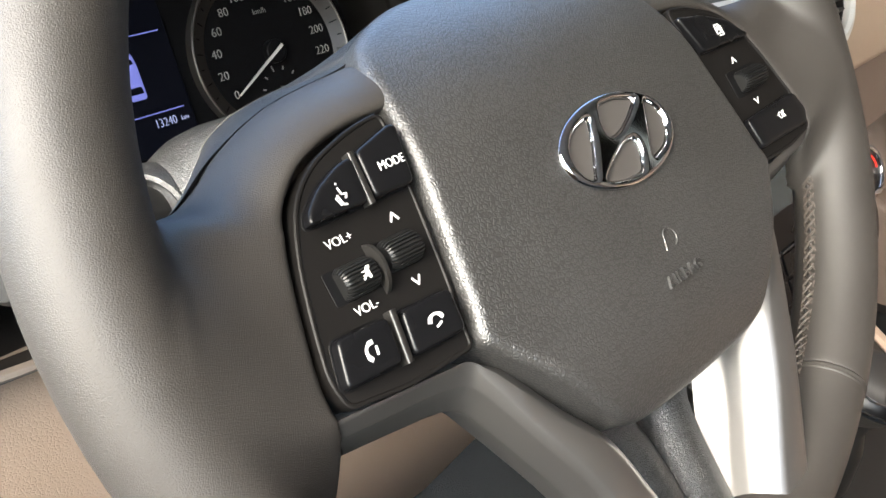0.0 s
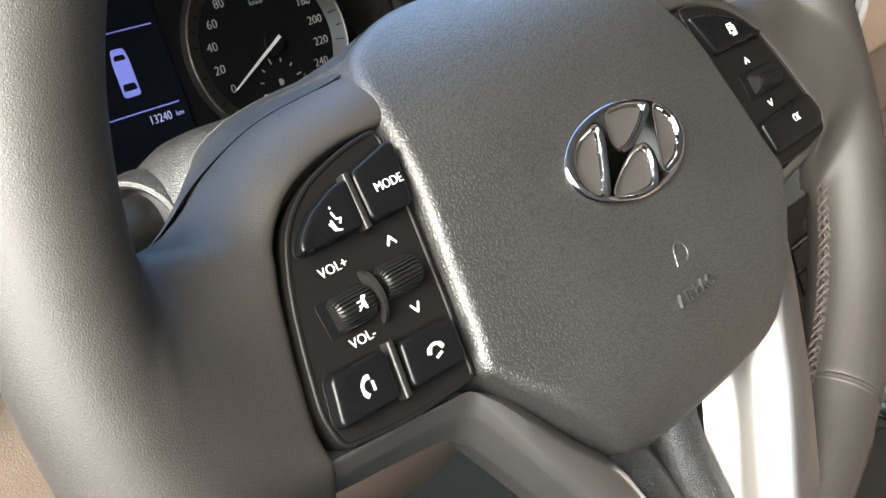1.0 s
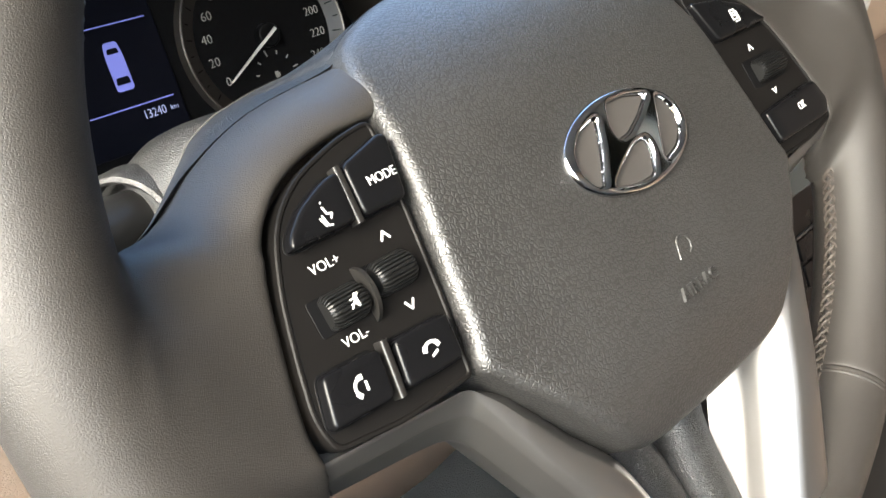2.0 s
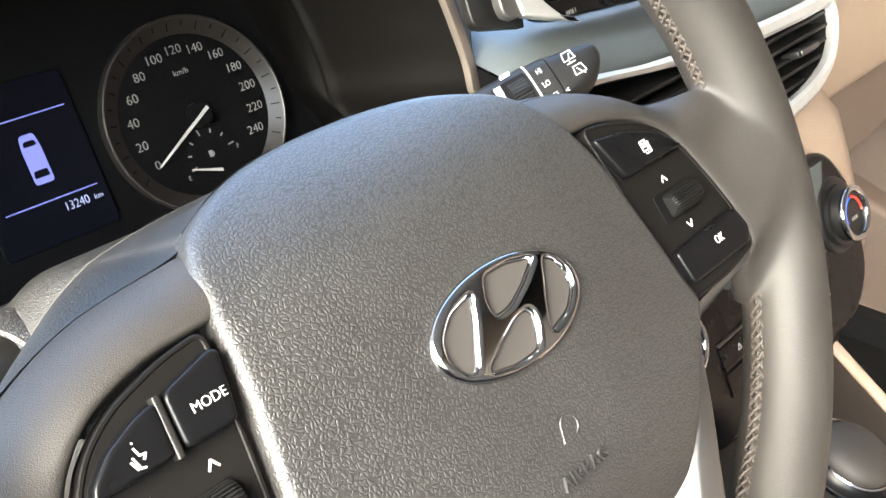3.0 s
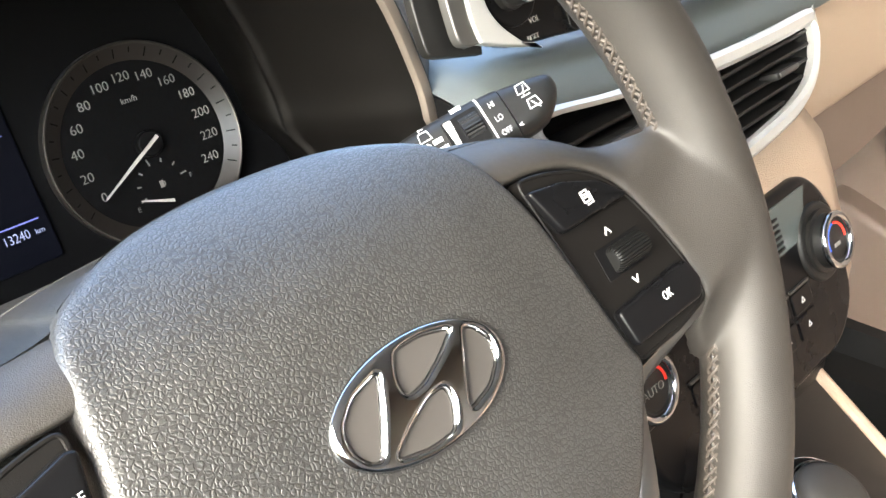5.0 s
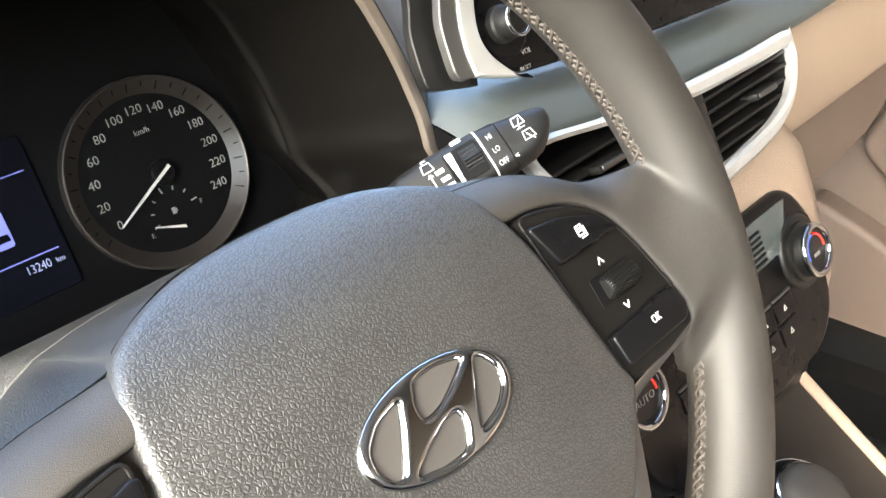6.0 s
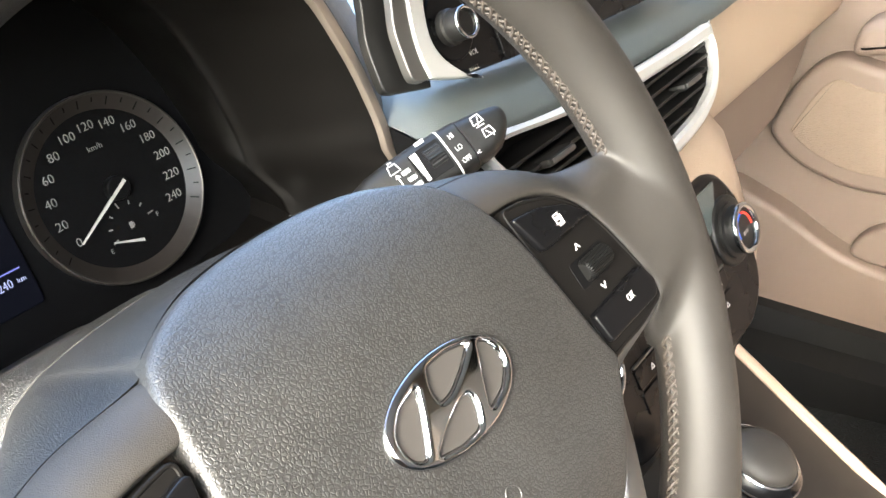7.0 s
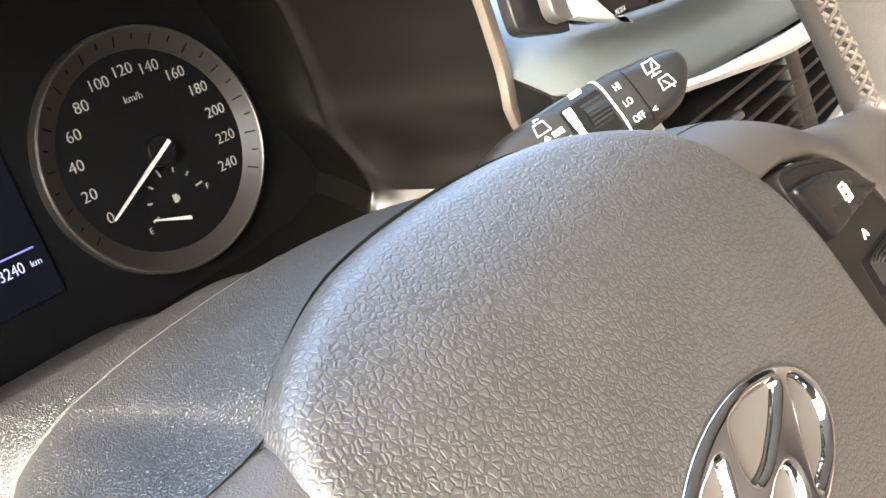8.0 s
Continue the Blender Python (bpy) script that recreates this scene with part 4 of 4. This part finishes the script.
for x in (0.191, 0.194, 0.198, 0.203, *np.linspace(0.209, 0.95, 32)):
    k = max(0.0, (x - 0.55) / 0.4)
    front_z = float(np.interp(x, (0.187, 0.30, 0.37, 0.53, 0.95), (0.703, 0.692, 0.688, 0.682, 0.682)))
    slope = [(0.136, -0.006), (0.138, 0.0), (0.146, 0.008), (0.157, 0.0145), (0.180, 0.0230), (0.205, 0.0295), (0.235, 0.034), (0.30, 0.040), (0.45, 0.06), (0.75, 0.09)]
    fine = np.array(spline(slope, 3))
    y0 = 0.136 + max(0.0, 0.206 - x) * 1.7
    front_z -= 0.026 * (max(0.0, 0.222 - x) / 0.044) ** 2
    run = [y0 + (y - 0.136) * (0.75 - y0) / 0.614 for y in fine[:, 0]]
    line = [(x, y + 0.02 * k, front_z + float(np.interp(y, fine[:, 0], fine[:, 1]))) for y in run]
    rows.append([(x, line[0][1] + 0.0005, line[0][2] - 0.0005)] + line)
    if x < 0.215:
        ends.append(line)
loft(bm, rows, False)
solo("dash_top", bm, DASH, "dark slate soft dashboard top", "dashboard", "structure")
# Added dark filler: hides a see-through gap below the dash edge.
bm = bmesh.new()
rim_line = [(x + 0.0006, y, z - 0.002) for x, y, z in ends[0][::-1] if y < 0.33] + [(r[0][0], r[0][1] + 0.002, r[0][2] - 0.001) for r in ends[1:]]
loft(bm, [rim_line, [(x, y, z - 0.07) for x, y, z in rim_line]], False)
solo("dash_gap_filler", bm, DARK, "dark filler closing the gap under the dashboard edge", "dashboard", "structure")
bm = bmesh.new()
loft(bm, [[(x, y, z) for y, z in ((0.21, 0.66), (0.20, 0.70), (0.26, 0.76), (0.45, 0.80), (0.75, 0.80))] for x in np.linspace(-0.47, -0.17, 6)], False)
solo("dash_top_driver_side", bm, DASH, "dark slate dashboard end on the driver's side", "dashboard", "structure")

# ---- centre stack ----
CX = 0.367
# radio unit
radio = thing("radio_unit", (CX, 0.175, 0.72), "black radio and screen unit in a bright silver surround", "radio")
RM = pose(CX, 0.168, 0.772, 90 - 14, 0, 0)


def surround(name, sx, outline, top, mat, label):
    bm = bmesh.new()
    plate(bm, [(sx * u, v) for u, v in outline], top, 0.006, 0.0012, 3)
    part(name, bm, mat, radio, label, RM)


WALL = [(-0.128, 0.060), (-0.146, 0.030), (-0.1540, 0.0075), (-0.1595, -0.0097), (-0.1614, -0.0254), (-0.1600, -0.0380), (-0.1400, -0.0445), (-0.1180, -0.0505)]
LIP = [(-0.1260, -0.0480), (-0.1330, -0.0430), (-0.1444, -0.0309), (-0.1484, -0.0166), (-0.1420, 0.005), (-0.130, 0.030), (-0.112, 0.060)]
RISE = [(-0.140, 0.060), (-0.158, 0.030), (-0.1660, 0.008), (-0.1715, -0.006), (-0.1730, -0.022), (-0.1725, -0.034), (-0.166, -0.038)]
for sx in (-1, 1):
    s1 = -sx
    surround("surround_end", s1, spline(WALL[:6], 4) + spline(WALL[5:], 4)[1:] + spline(LIP, 4), 0.004, BRIGHT, "bright silver end piece")
    surround("surround_edge", s1, spline(RISE, 4) + spline(WALL[:6], 4)[::-1], 0.0025, SATIN, "satin outer edge")
    # Black plate put where the recess beside the surround lies in shade.
    surround("shade_plate", s1, [(u - 0.013, v) for u, v in spline(RISE, 4)] + [(-0.150, -0.044), (-0.120, 0.060)], -0.008, BLACK, "black plate painting the shaded recess beside the surround")
bm = bmesh.new()
plate(bm, rounded([(-0.150, -0.020), (-0.132, -0.0430), (-0.115, -0.0475), (0.0, -0.0575), (0.125, -0.0630), (0.160, -0.052), (0.158, 0.058), (-0.145, 0.058)], 0.006), -0.001, 0.02, 0.002)
part("face", bm, GLOSS, radio, m=RM)
bm = bmesh.new()
plate(bm, rounded([(-0.088, -0.0500), (0.107, -0.0605), (0.110, 0.050), (-0.088, 0.050)], 0.004), 0.001, 0.004, 0.0008)
part("screen", bm, GLOSS, radio, m=RM)


def knob(parent, m, r, h, name="knob", ring=0.0):
    bm = bmesh.new()
    prof = [(r * 1.12, 0), (r * 1.12, h * 0.35), (r * 0.98, h * 0.42), (r * 0.98, h * 0.85), (r * 0.93, h), (r * 0.72, h), (r * 0.68, h * 0.93)]
    rows = [[(q * math.cos(a), q * math.sin(a), z) for a in np.linspace(0, 2 * math.pi, 49)[:-1]] for q, z in prof]
    loft(bm, rows, True, True, True)
    k = part(name, bm, BLACK, parent, m=m)
    bm = bmesh.new()
    sweep(bm, [(r * 0.90 * math.cos(a), r * 0.90 * math.sin(a), h) for a in np.linspace(0, 2 * math.pi, 49)[:-1]], r * 0.13, 10, closed=True)
    part("chrome_ring", bm, CHROME, k, m=m)
    return k


bm = bmesh.new()
plate(bm, circle(0.0205, 40), 0.001, 0.004, 0.0018, 4)
part("knob_seat", bm, GLOSS, radio, m=RM @ pose(-0.1265, -0.0165, 0))
knob(radio, RM @ pose(-0.1290, -0.0175, -0.001), 0.0095, 0.017)
text("PWR", 0.0058, RM @ pose(-0.1340, 0.0060, -0.0009), DIALPRINT, radio)
text("VOL", 0.0046, RM @ pose(-0.1130, -0.0365, -0.0009), DIALPRINT, radio)
text("RESET", 0.0036, RM @ pose(-0.1175, -0.0450, -0.0009), DIALPRINT, radio)

# air vents
vents = thing("air_vents", (CX, 0.13, 0.62), "pair of black centre air vents in a bright chrome frame", "air vent")
VM = pose(CX, 0.116, 0.657, 90 - 16, 0, 0)
vo = spline([(-0.170, 0.0465), (-0.10, 0.0385), (-0.02, 0.0325), (0.06, 0.0298), (0.115, 0.0298), (0.1205, 0.0288), (0.1220, 0.0240), (0.1195, 0.0080), (0.1050, -0.0130), (0.080, -0.0268), (0.040, -0.0345), (-0.04, -0.0385), (-0.11, -0.030), (-0.150, -0.005), (-0.166, 0.025)], 6, True)
vi = spline([(-0.160, 0.0402), (-0.10, 0.0333), (-0.02, 0.0225), (0.06, 0.0195), (0.1100, 0.0195), (0.1145, 0.0188), (0.1155, 0.0165), (0.1125, 0.0060), (0.0985, -0.0095), (0.076, -0.0185), (0.038, -0.0245), (-0.04, -0.0290), (-0.105, -0.022), (-0.142, -0.002), (-0.156, 0.022)], 6, True)
bm = bmesh.new()
ring_solid(bm, vo, vi, 0.010, 0.008, 0.0025)
part("chrome_frame", bm, BRIGHT, vents, "bright silver frame", VM)
bm = bmesh.new()
ring_solid(bm, inset(vi, -0.004), vi, 0.003, 0.034, 0.0006)
part("duct_wall", bm, BLACK, vents, m=VM)
bm = bmesh.new()
plate(bm, inset(vi, -0.003), -0.030, 0.004, 0.001)
part("duct", bm, DARK, vents, m=VM)
EDGE = np.array(vi)
for k in range(6):
    y = -0.0215 + k * 0.0088
    at = [(i, a, b) for i, (a, b) in enumerate(zip(EDGE, np.roll(EDGE, -1, 0))) if (a[1] > y) != (b[1] > y)]
    ends = sorted(a[0] + (b[0] - a[0]) * (y - a[1]) / (b[1] - a[1]) for _, a, b in at)
    if len(ends) < 2:
        continue
    bm = bmesh.new()
    xs = np.linspace(ends[0] - 0.002, ends[-1] + 0.002, 14)
    rows = [[(x, y + 0.0012 * math.sin(9 * x) + dy, dz) for dy, dz in ((0.0000, 0.0020), (0.0012, 0.0032), (0.0026, 0.0028), (0.0066, -0.018), (0.0040, -0.018), (-0.0004, 0.0008))] for x in xs]
    loft(bm, rows, True, True, True)
    part("slat", bm, BLACK, vents, m=VM)
for x in (-0.012,):
    bm = bmesh.new()
    box(bm, (x - 0.004, -0.028, -0.02), (x + 0.016, 0.030, 0.003), 0.002)
    part("divider", bm, BLACK, vents, m=VM)
for x, y in ((-0.108, 0.014), (0.067, 0.000)):
    bm = bmesh.new()
    box(bm, (x - 0.015, y - 0.0028, -0.004), (x + 0.015, y + 0.0028, 0.010), 0.0022)
    tab = part("tab", bm, BLACK, vents, m=VM)
    bm = bmesh.new()
    box(bm, (x - 0.0125, y - 0.0014, 0.0095), (x + 0.0125, y + 0.0018, 0.0112), 0.0008)
    part("tab_face", bm, SATIN, tab, "silver tab", VM)

# stack body: tan round the climate panel, black below and on the driver's flank
PROFILE = [(0.185, 0.675), (0.165, 0.655), (0.140, 0.620), (0.114, 0.588), (0.104, 0.55), (0.095, 0.505), (0.090, 0.480)]
bm = bmesh.new()
rows = []
for x in np.linspace(0.262, 0.545, 12):
    e = max(0, (x - 0.49) / 0.055) ** 2 * 0.03
    rows.append([(x, y + e, z) for y, z in PROFILE])
rows.append([(0.548, 0.30, z) for y, z in PROFILE])
loft(bm, rows, False)
solo("centre_stack", bm, TAN, "tan plastic centre stack below the vents", "dashboard", "structure")
bm = bmesh.new()
loft(bm, [[(x, y + d, z) for y, z in PROFILE + [(0.088, 0.46), (0.10, 0.40), (0.12, 0.30)]] for x, d in ((0.215, 0.012), (0.235, 0.004), (0.262, 0.002))], False)
loft(bm, [[(x, y, z) for y, z in [(0.0905, 0.480), (0.088, 0.46), (0.10, 0.40), (0.12, 0.30)]] for x in (0.262, 0.36, 0.47)], False)
solo("lower_stack", bm, BLACK, "black plastic flank and foot of the centre stack", "dashboard", "structure")

# climate unit
climate = thing("climate_panel", (CX, 0.10, 0.49), "black climate panel with two knobs and a grey display", "climate control")
CM = pose(CX, 0.098, 0.537, 90 - 16, 0, 0)
co = rounded([(-0.125, -0.082), (0.075, -0.082), (0.105, -0.058), (0.113, 0.008), (0.088, 0.046), (-0.115, 0.046), (-0.155, 0.008), (-0.150, -0.058)], 0.018, 5)
bm = bmesh.new()
plate(bm, co, 0.006, 0.03, 0.005, 4)
part("body", bm, GLOSS, climate, m=CM)
bm = bmesh.new()
plate(bm, rounded([(-0.075, 0.006), (0.060, 0.006), (0.078, 0.039), (-0.075, 0.039)], 0.003), 0.007, 0.002, 0.0006)
part("display", bm, DISPLAY, climate, "grey unlit display", CM)
for k in range(6):
    bm = bmesh.new()
    y = 0.009 + k * 0.0042
    box(bm, (0.012, y, 0.0068), (0.034, y + 0.0018, 0.0078))
    part("slot", bm, DARK, climate, m=CM)
for x, y, word in ((-0.1440, 0.0030, "AUTO"), (0.0780, -0.0040, "")):
    KM = CM @ pose(x, y, 0.005)
    bm = bmesh.new()
    plate(bm, circle(0.0285, 40), 0.004, 0.008, 0.003, 4)
    part("knob_seat", bm, BLACK, climate, m=KM)
    kn = knob(climate, KM @ pose(0, 0, 0.002), 0.0200, 0.013)
    for a0, a1, mat in ((200, 95, BLUE), (85, -5, RED)):
        bm = bmesh.new()
        sweep(bm, [(0.0122 * math.cos(radians(a)), 0.0122 * math.sin(radians(a)), 0.0142) for a in np.linspace(a0, a1, 14)], 0.0010, 6)
        part("colour_arc", bm, mat, kn, m=KM)
    if word:
        text(word, 0.0070, KM @ pose(0, -0.002, 0.0142), DIALPRINT, kn)
    else:
        bm = bmesh.new()
        box(bm, (-0.004, -0.0045, 0.0137), (0.004, -0.0020, 0.0144))
        part("print_bar", bm, DIALPRINT, kn, m=KM)
for x0, x1, y0, y1 in [(a, b, c, d) for a, b in ((-0.100, -0.058), (-0.055, -0.008), (-0.005, 0.021), (0.024, 0.050)) for c, d in ((-0.0375, -0.0220), (-0.0560, -0.0395))]:
    if y0 > -0.05:
        bm = bmesh.new()
        box(bm, (x0, -0.0210, 0.004), (x1, -0.0190, 0.0078), 0.0005)
        part("silver_line", bm, SATIN, climate, m=CM)
    bm = bmesh.new()
    plate(bm, rounded([(x0, y0), (x1, y0), (x1, y1), (x0, y1)], 0.002), 0.0072, 0.003, 0.0008)
    key = part("key", bm, GLOSS, climate, m=CM)
    bm = bmesh.new()
    xm, ym = (x0 + x1) / 2, (y0 + y1) / 2
    strokes(bm, [[(xm - 0.002, ym - 0.0017), (xm, ym + 0.0018), (xm + 0.002, ym - 0.0017), (xm - 0.002, ym - 0.0017)]], 0.0008, 0.0075)
    part("print_mark", bm, WHITE, key, m=CM)

# ---- centre console ----
bm = bmesh.new()
rows = []
for y, z in ((0.16, 0.470), (0.125, 0.436), (0.08, 0.392), (0.0, 0.316), (-0.04, 0.288), (-0.10, 0.275), (-0.30, 0.275), (-0.6, 0.30)):
    rows.append([(0.255, y, 0.06), (0.258, y, z - 0.015), (0.268, y, z), (0.36, y, z + 0.004), (0.455, y, z), (0.468, y, z - 0.010), (0.474, y, 0.06)])
loft(bm, rows, False)
solo("centre_console", bm, BLACK, "black plastic centre console between the seats", "console", "structure")
bm = bmesh.new()
sweep(bm, spline([(0.464, 0.135, 0.446), (0.464, 0.10, 0.411), (0.464, 0.0, 0.316), (0.466, -0.04, 0.285), (0.472, -0.12, 0.272), (0.472, -0.5, 0.29)], 4), 0.0052, 8)
solo("console_strip", bm, TAN, "tan trim strip down the side of the console", "trim", "structure")

shifter = thing("gear_shifter", (0.31, 0.03, 0.33), "gear shifter with a chrome ring and brown-grey leather knob", "gear shifter")
GM = pose(0.291, 0.018, 0.443, 30, -6, 0) @ Matrix.Scale(0.78, 4)
around = np.linspace(0, 2 * math.pi, 41)[:-1]


def turned(prof, flat=1.12):
    bm = bmesh.new()
    loft(bm, [[(q * math.cos(a), q * math.sin(a) * flat, z) for a in around] for q, z in prof], True, True, True)
    return bm


part("boot", turned([(0.040, -0.115), (0.030, -0.07), (0.020, -0.045), (0.019, -0.02)]), BLACK, shifter, m=GM)
part("grip", turned([(0.019, -0.025), (0.026, -0.015), (0.031, 0.0), (0.0335, 0.010)]), LEATHER, shifter, m=GM)
part("chrome_ring", turned([(0.0335, 0.004), (0.0352, 0.0055), (0.0356, 0.0075), (0.0350, 0.0092), (0.0338, 0.0098)]), CHROME, shifter, m=GM)
part("inner_band", turned([(0.0340, 0.0092), (0.0325, 0.0120), (0.0285, 0.0170), (0.0265, 0.0182)]), GLOSS, shifter, m=GM)
part("chrome_line", turned([(0.0282, 0.0160), (0.0284, 0.0185), (0.0272, 0.0194), (0.0255, 0.0190)]), CHROME, shifter, m=GM)
part("crown", turned([(0.0262, 0.0180), (0.0262, 0.0200), (0.0245, 0.0240), (0.0200, 0.0278), (0.0120, 0.0300), (0.0040, 0.0306)]), LEATHER, shifter, m=GM)

# ---- passenger side ----
bm = bmesh.new()
rows = []
for x in np.linspace(0.545, 0.95, 10):
    rows.append([(x, y, z) for y, z in spline([(0.20, 0.72), (0.165, 0.690), (0.150, 0.640), (0.150, 0.590), (0.165, 0.572), (0.22, 0.565)], 4)])
loft(bm, rows, False)
solo("passenger_dash", bm, TAN, "tan padded dashboard on the passenger side", "dashboard", "structure")
glove = thing("glove_box", (0.75, 0.20, 0.50), "tan glove box face tucked under the padded dashboard", "glove box")
bm = bmesh.new()
rows = []
for x in np.linspace(0.548, 0.935, 12):
    low = float(np.interp(x, (0.548, 0.65, 0.72, 0.792, 0.847, 0.892, 0.935), (0.484, 0.486, 0.487, 0.492, 0.508, 0.534, 0.563)))
    rows.append([(x, 0.168, 0.588), (x, 0.172, 0.584), (x, 0.176, 0.5 * (0.584 + low)), (x, 0.180, low + 0.004), (x, 0.186, low), (x, 0.23, low + 0.002)])
loft(bm, rows, False)
# lid in the darkened tan, which carries the shade under the dash
part("lid", bm, TANSHADE, glove)
bm = bmesh.new()
sweep(bm, [(x, 0.1665, 0.5885) for x in np.linspace(0.56, 0.93, 8)], 0.0016, 6)
part("gap", bm, DARK, glove)

door = thing("passenger_door", (0.96, -0.3, 0.1), "tan passenger door with speaker grille, armrest and map pocket", "door")
DM = pose(0.935, 0.0, 0.0, 90, 0, -90)
bm = bmesh.new()
rows = []
for z, dx in ((0.10, 0.005), (0.20, 0.0), (0.30, 0.004), (0.42, 0.012), (0.60, 0.006), (0.80, 0.0), (0.90, 0.02)):
    rows.append([(0.938 + dx, y, z) for y in np.linspace(0.75, -1.1, 24)])
loft(bm, rows, False)
part("door_panel", bm, TANSHADE, door)


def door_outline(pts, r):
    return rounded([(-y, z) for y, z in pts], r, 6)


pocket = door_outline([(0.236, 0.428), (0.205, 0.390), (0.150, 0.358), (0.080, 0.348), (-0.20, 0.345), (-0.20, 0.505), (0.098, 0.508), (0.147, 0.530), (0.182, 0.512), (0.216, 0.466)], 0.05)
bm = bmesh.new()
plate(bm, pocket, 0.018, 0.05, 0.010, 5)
part("speaker_surround", bm, TANSHADE, door, m=DM)
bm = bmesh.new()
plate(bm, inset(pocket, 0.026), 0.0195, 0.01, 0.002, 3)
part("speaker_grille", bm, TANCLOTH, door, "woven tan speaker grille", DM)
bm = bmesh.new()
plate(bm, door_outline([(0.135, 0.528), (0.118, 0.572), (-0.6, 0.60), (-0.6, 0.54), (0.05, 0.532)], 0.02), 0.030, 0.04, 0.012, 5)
part("armrest", bm, TANSHADE, door, m=DM)
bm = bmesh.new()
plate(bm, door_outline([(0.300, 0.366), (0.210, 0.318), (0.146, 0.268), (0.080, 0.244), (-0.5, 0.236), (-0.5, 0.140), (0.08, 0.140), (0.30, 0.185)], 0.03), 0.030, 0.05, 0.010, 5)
part("map_pocket", bm, TANSHADE, door, m=DM)
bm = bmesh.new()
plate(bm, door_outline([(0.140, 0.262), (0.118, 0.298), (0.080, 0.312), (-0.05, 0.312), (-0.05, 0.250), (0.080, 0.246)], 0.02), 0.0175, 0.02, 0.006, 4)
part("bottle_holder", bm, TANSHADE, door, m=DM)
bm = bmesh.new()
loft(bm, [[(x, y, z) for x, z in ((0.932, 0.125 + 0.15 * max(0, y)), (0.905, 0.150 + 0.15 * max(0, y)), (0.890, 0.146 + 0.15 * max(0, y)), (0.885, 0.120 + 0.1 * max(0, y)), (0.850, 0.110 + 0.1 * max(0, y)), (0.845, 0.05))] for y in np.linspace(0.5, -0.9, 12)], False)
solo("door_sill", bm, BLACK, "black plastic sill below the passenger door", "sill", "structure")

seat = thing("passenger_seat", (0.73, -0.35, 0.05), "tan leather passenger seat", "seat")
bm = bmesh.new()
box(bm, (0.50, -0.75, 0.20), (0.93, -0.01, 0.335), 0.045)
part("cushion", bm, TAN, seat)
bm = bmesh.new()
box(bm, (0.50, -0.98, 0.28), (0.93, -0.80, 0.95), 0.05)
part("backrest", bm, TAN, seat)

# ---- driver side lower dash and shell of the cabin ----
bm = bmesh.new()
loft(bm, [[(x, y, z) for y, z in ((0.190, 0.637), (0.198, 0.630), (0.206, 0.60), (0.225, 0.52), (0.25, 0.44), (0.33, 0.33), (0.45, 0.20))] for x in np.linspace(-0.47, 0.25, 14)], False)
solo("lower_dash", bm, TAN, "tan knee panel below the instrument cluster", "dashboard", "structure")
bm = bmesh.new()
loft(bm, [[(x, y, z) for y, z in ((-1.1, 0.05), (0.45, 0.05), (0.75, 0.30), (0.75, 0.80))] for x in np.linspace(-0.50, 1.0, 4)], False)
solo("floor", bm, CARPET, "black cabin carpet", "floor", "structure")
bm = bmesh.new()
box(bm, (0.50, -0.15, 0.052), (0.92, 0.42, 0.062), 0.004)
solo("floor_mat", bm, RUBBERMAT, "black ribbed rubber floor mat", "mat")
# Unseen door wall, added; its height limits the light from the left.
bm = bmesh.new()
box(bm, (-0.56, -1.15, 0.02), (-0.46, 0.75, 0.70), 0.01)
solo("wall_driver_door", bm, TAN, "unseen tan door wall added on the driver's side", "door", "structure")
# Unseen rear wall, added full height to keep out sky light from behind.
bm = bmesh.new()
box(bm, (-0.50, -1.20, 0.05), (1.0, -1.15, 1.25))
solo("wall_rear", bm, TAN, "unseen tan rear wall added to close the cabin", "wall", "structure")
# Unseen dark wall, added so the wheel reflects no light from that side.
bm = bmesh.new()
box(bm, (1.0, -1.20, 0.05), (1.03, 0.75, 1.25))
solo("wall_passenger_side", bm, DARKWALL, "unseen dark glossy side wall added to darken reflections", "wall", "structure")
# Unseen roof, added; its front edge sets how much sky comes in.
bm = bmesh.new()
box(bm, (-0.50, -1.20, 1.25), (1.0, 0.18, 1.28))
solo("ceiling", bm, ROOF, "unseen grey cloth ceiling added over the cabin", "ceiling", "structure")
for x0, y0, x1, y1 in ((-0.47, 0.18, -0.50, 0.74), (0.97, 0.18, 1.0, 0.74), (-0.48, -0.62, -0.48, -0.62), (0.98, -0.62, 0.98, -0.62)):
    bm = bmesh.new()
    sweep(bm, [(x0, y0, 1.26), (x1, y1, 0.80)], 0.035, 10, up=(1, 0, 0))
    solo("pillar_trim", bm, ROOF, "light pillar trim", "pillar", "structure")
bm = bmesh.new()
box(bm, (-60, -60, -0.36), (60, 60, -0.35))
solo("ground", bm, ASPHALT, "grey asphalt ground outside", "ground", "structure")
